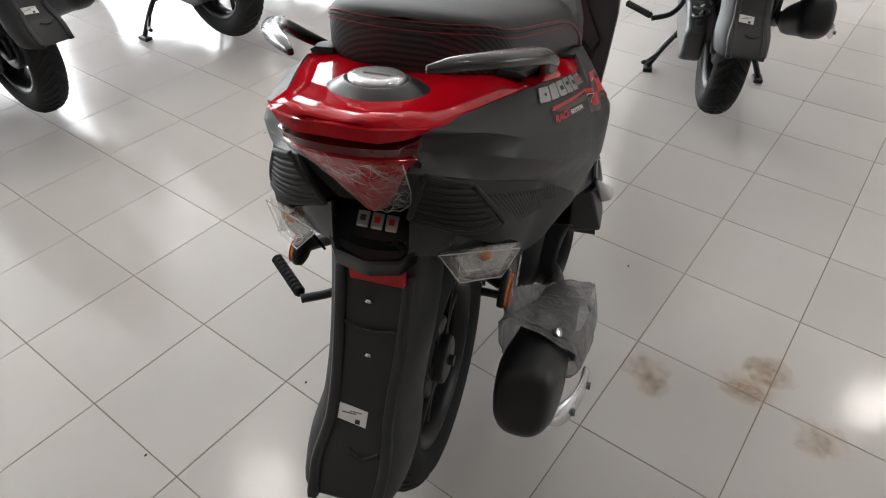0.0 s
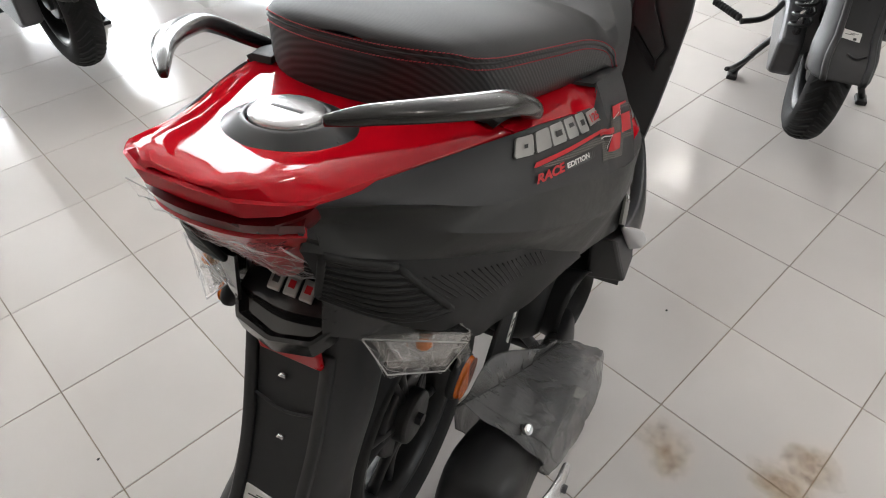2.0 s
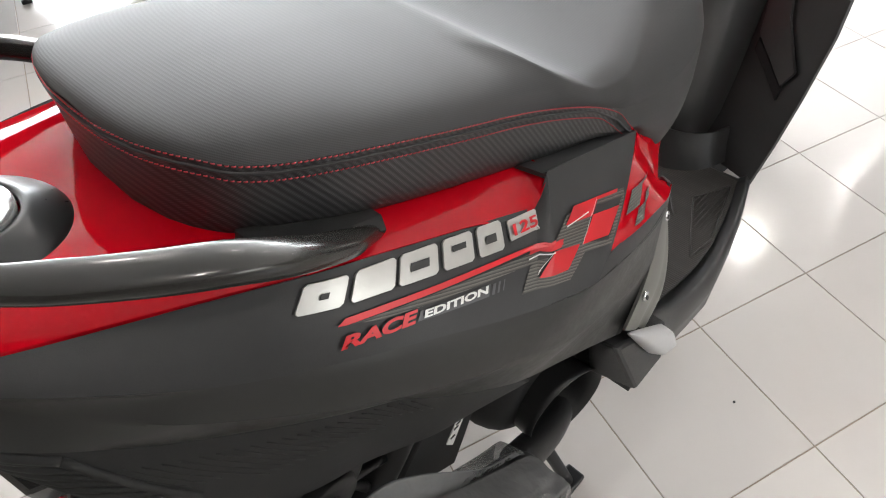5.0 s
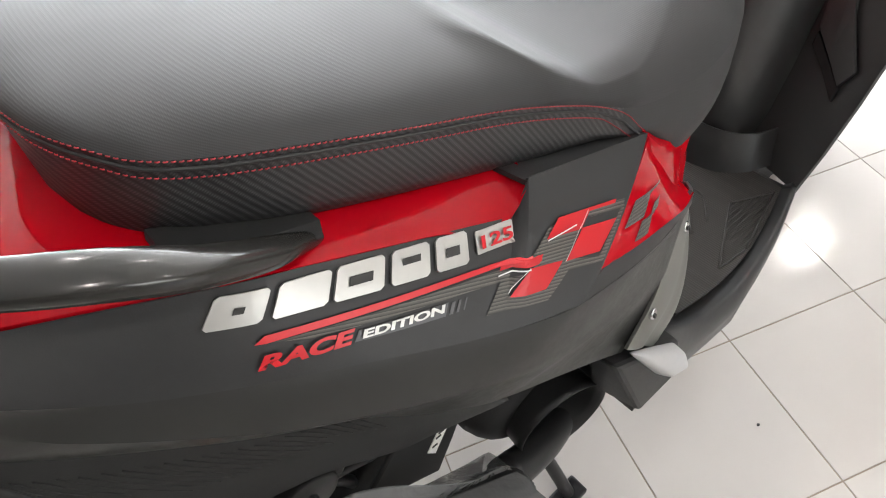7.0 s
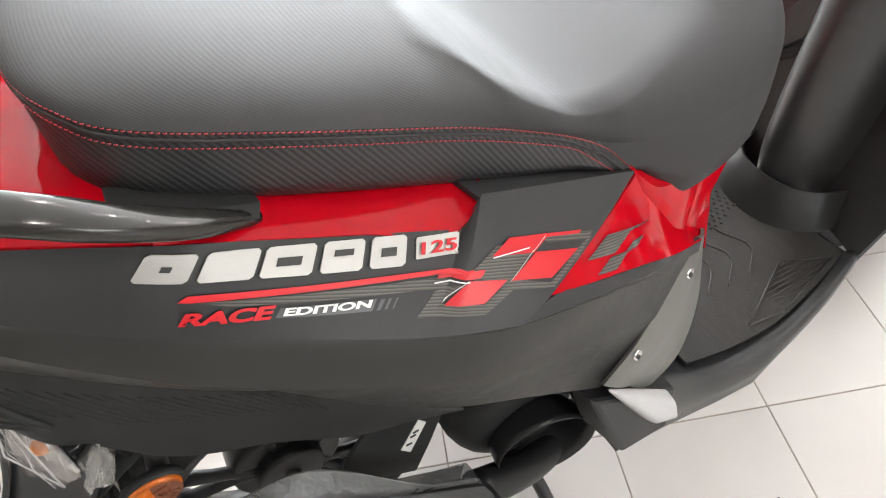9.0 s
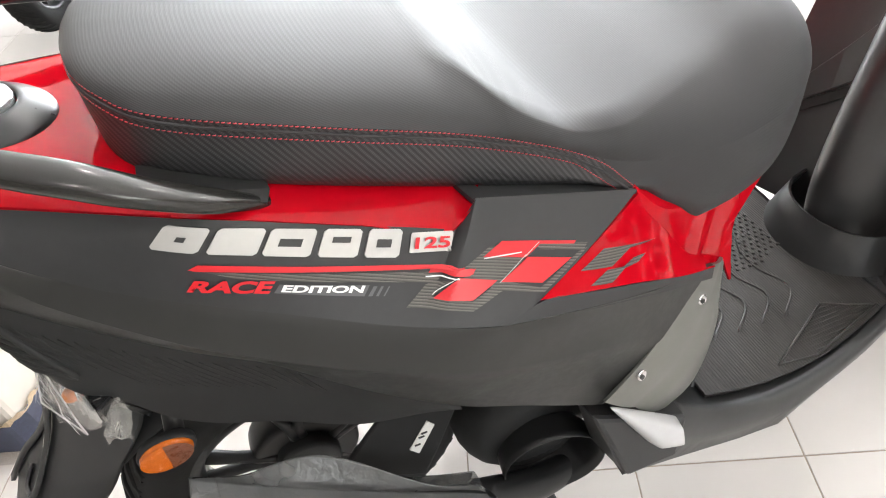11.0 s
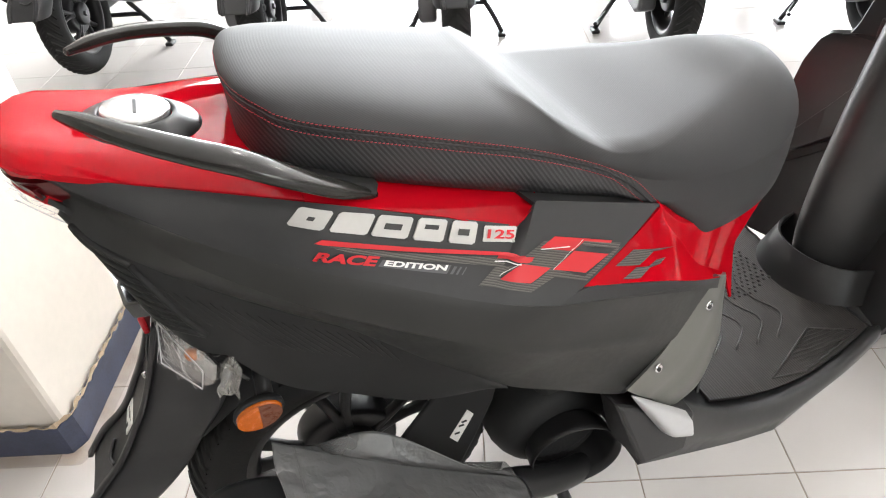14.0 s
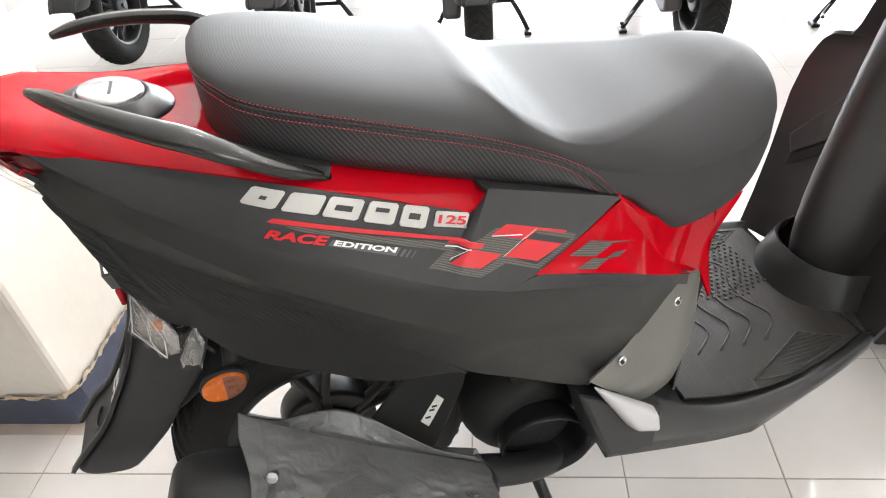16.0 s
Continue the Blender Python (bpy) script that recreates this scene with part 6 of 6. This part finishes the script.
# shop front: sill, lintel and posts with open glass bays between
bm = box(X0, X1, Y1, Y1 + 0.2, 2.85, HIGH)
box(X0, X1, Y1, Y1 + 0.2, 0.0, 0.12, bm=bm)
for x0, x1 in zip([X0] + [q[1] for q in BAYS], [q[0] for q in BAYS] + [X1]):
    box(x0, x1, Y1, Y1 + 0.2, 0.12, 2.85, bm=bm)
tagged(obj("wall_shopfront", in_room(bm), WALL, smooth=False), "white shop front wall with tall openings", "wall", kind="structure")

# pillar with a navy painted skirting
pil = tagged(new("pillar"), "white painted pillar with a chipped navy skirting band", "pillar", kind="structure")
PX0, PX1, PY0, PY1 = -1.63, -1.172, 0.437, 0.81
obj("pillar_shaft", in_room(box(PX0, PX1, PY0, PY1, 0.0, HIGH)), PILLAR_PAINT, pil, smooth=False, mods=(bevel(0.012),))
rng = random.Random(3)
around = [(PX1 + 0.012, PY1 + 0.012), (PX1 + 0.012, PY0 + 0.02), (PX1 - 0.01, PY0 - 0.012), (PX0 - 0.012, PY0 - 0.012)]
ring = resample([(x, y, 0) for x, y in around], 70, False)
rows = [[(x, y, 0.0) for x, y, _ in ring], [(x, y, 0.04) for x, y, _ in ring], [(x, y, 0.084 + rng.uniform(-0.006, 0.006)) for x, y, _ in ring], [(x * 0.985 + PX0 * 0.015, y * 0.97 + 0.6 * 0.03, 0.088) for x, y, _ in ring]]
obj("skirting_band", in_room(grid(rows)), NAVY, pil, "navy painted skirting with chipped edge", smooth=False)
rows = [[(x, y, 0.082 + rng.uniform(-0.006, 0.004)) for x, y, _ in ring], [(x, y, 0.096 + rng.uniform(-0.009, 0.009)) for x, y, _ in ring]]
obj("bare_edge", in_room(grid([[(x * 0.996 + PX0 * 0.004, y * 0.992 + 0.6 * 0.008, z) for x, y, z in r] for r in rows])), BARE, pil, "strip of bare chipped plaster", smooth=False)
rows = [[(x, y, 0.0012) for x, y, _ in ring], [(x + 0.03 * (x > PX1 - 0.03), y - 0.03 * (y < PY0 + 0.03), 0.0012) for x, y, _ in ring]]
obj("dirt_line", in_room(grid(rows)), STAIN, pil, "brown dirt along the skirting", smooth=False)

# daylight outside the shop front
m, n, l, b = material("outdoor_brightness")
b.inputs["Base Color"].default_value = (0.8, 0.82, 0.85, 1)
b.inputs["Emission Color"].default_value = (0.92, 0.97, 1.0, 1)
b.inputs["Emission Strength"].default_value = 3.6
tagged(obj("backdrop", in_room(box(X0 - 6, X1 + 6, Y1 + 4.0, Y1 + 4.1, -1, 7)), m, smooth=False), "bright hazy daylight outside the shop", "backdrop", kind="structure")
tagged(obj("ground", in_room(box(X0 - 6, X1 + 6, Y1 + 0.2, Y1 + 4.0, -0.3, -0.1)), GROUT, smooth=False), "pale pavement outside", "ground", kind="structure")

# ceiling lamps
m, n, l, b = material("lamp_diffuser")
b.inputs["Base Color"].default_value = (0.9, 0.9, 0.9, 1)
b.inputs["Emission Color"].default_value = (1.0, 0.96, 0.90, 1)
b.inputs["Emission Strength"].default_value = 45.0
for x, y in ((0.05, 2.2), (3.38, 2.1), (4.8, 2.1), (6.5, 2.1), (3.35, -1.07), (0.4, -1.2), (6.3, -1.1), (1.7, 2.15)):
    lamp = tagged(new("ceiling_lamp"), "round recessed white ceiling lamp, switched on", "lamp", "ceiling lamps")
    c = ROOM @ Vector((x, y, HIGH))
    lamp.location = c
    obj("lamp_ring", tube([(0.13 * math.cos(a), 0.13 * math.sin(a), -0.006) for a in np.linspace(0, 2 * math.pi, 33)], 0.012, 8), WHITE, lamp)
    obj("diffuser", disc((0, 0, -0.008), (0, 0, 1), 0.12, 0.012, 32), m, lamp, "glowing white diffuser", smooth=False)

# stains on the floor
rng = random.Random(12)
for cx, cy, r in ((-0.103, -0.435, 0.055), (-0.07, -0.66, 0.05), (-0.01, -0.70, 0.045), (-0.18, -0.81, 0.05)):
    bm = bmesh.new()
    bm.faces.new([bm.verts.new((r * 2.2 * math.cos(a), r * 2.2 * math.sin(a), 0)) for a in np.linspace(0, 2 * math.pi, 24, endpoint=False)])
    st = tagged(obj("floor_stain", bm, SPILL, smooth=False), "dried tan spill on the floor tiles", "stain", "floor stains")
    st.location = (cx, cy, 0.0009)
# specks of dirt on the tiles
for cx, cy in ((-0.62, 0.56), (-0.35, 0.32), (0.27, -0.36), (0.62, 0.95)):
    bm = bmesh.new()
    bmesh.ops.create_icosphere(bm, subdivisions=1, radius=0.004)
    sp = tagged(obj("dirt_speck", bm, INK), "small dark speck of dirt on the floor", "dirt", "dirt specks")
    sp.location, sp.scale = (cx, cy, 0.0015), (1, 0.7, 0.4)

# tiles: the nearest ones each an object, the rest joined
tile = bmesh.new()
g, h = 0.0010, 0.0014
lo = [tile.verts.new((x, y, -h)) for x, y in ((g, g), (T - g, g), (T - g, T - g), (g, T - g))]
e = g + 0.0007
hi = [tile.verts.new((x, y, 0)) for x, y in ((e, e), (T - e, e), (T - e, T - e), (e, T - e))]
tile.faces.new(hi)
for k in range(4):
    tile.faces.new((lo[k], lo[(k + 1) % 4], hi[(k + 1) % 4], hi[k]))
tile_mesh = bpy.data.meshes.new("tile")
tile.to_mesh(tile_mesh)
tile_mesh.materials.append(TILE)
far_v, far_f = [], []
base = [tuple(v.co) for v in tile_mesh.vertices]
faces = [tuple(p.vertices) for p in tile_mesh.polygons]
tile.free()
for i in range(int(X0 / T) - 1, int(X1 / T)):
    for j in range(int(Y0 / T) - 1, int(Y1 / T)):
        if -7 <= i < 9 and -5 <= j < 13:
            o = new("tile", tile_mesh)
            o.parent = floor
            o.matrix_basis = ROOM @ pose(i * T, j * T, 0)
        else:
            k = len(far_v)
            far_v += [tuple(ROOM @ Vector((x + i * T, y + j * T, z))) for x, y, z in base]
            far_f += [tuple(k + q for q in f) for f in faces]
me = bpy.data.meshes.new("far_tiles")
me.from_pydata(far_v, [], far_f)
me.materials.append(TILE)
far = new("far_tiles", me)
far.parent = floor
far["kind"] = "stuff"
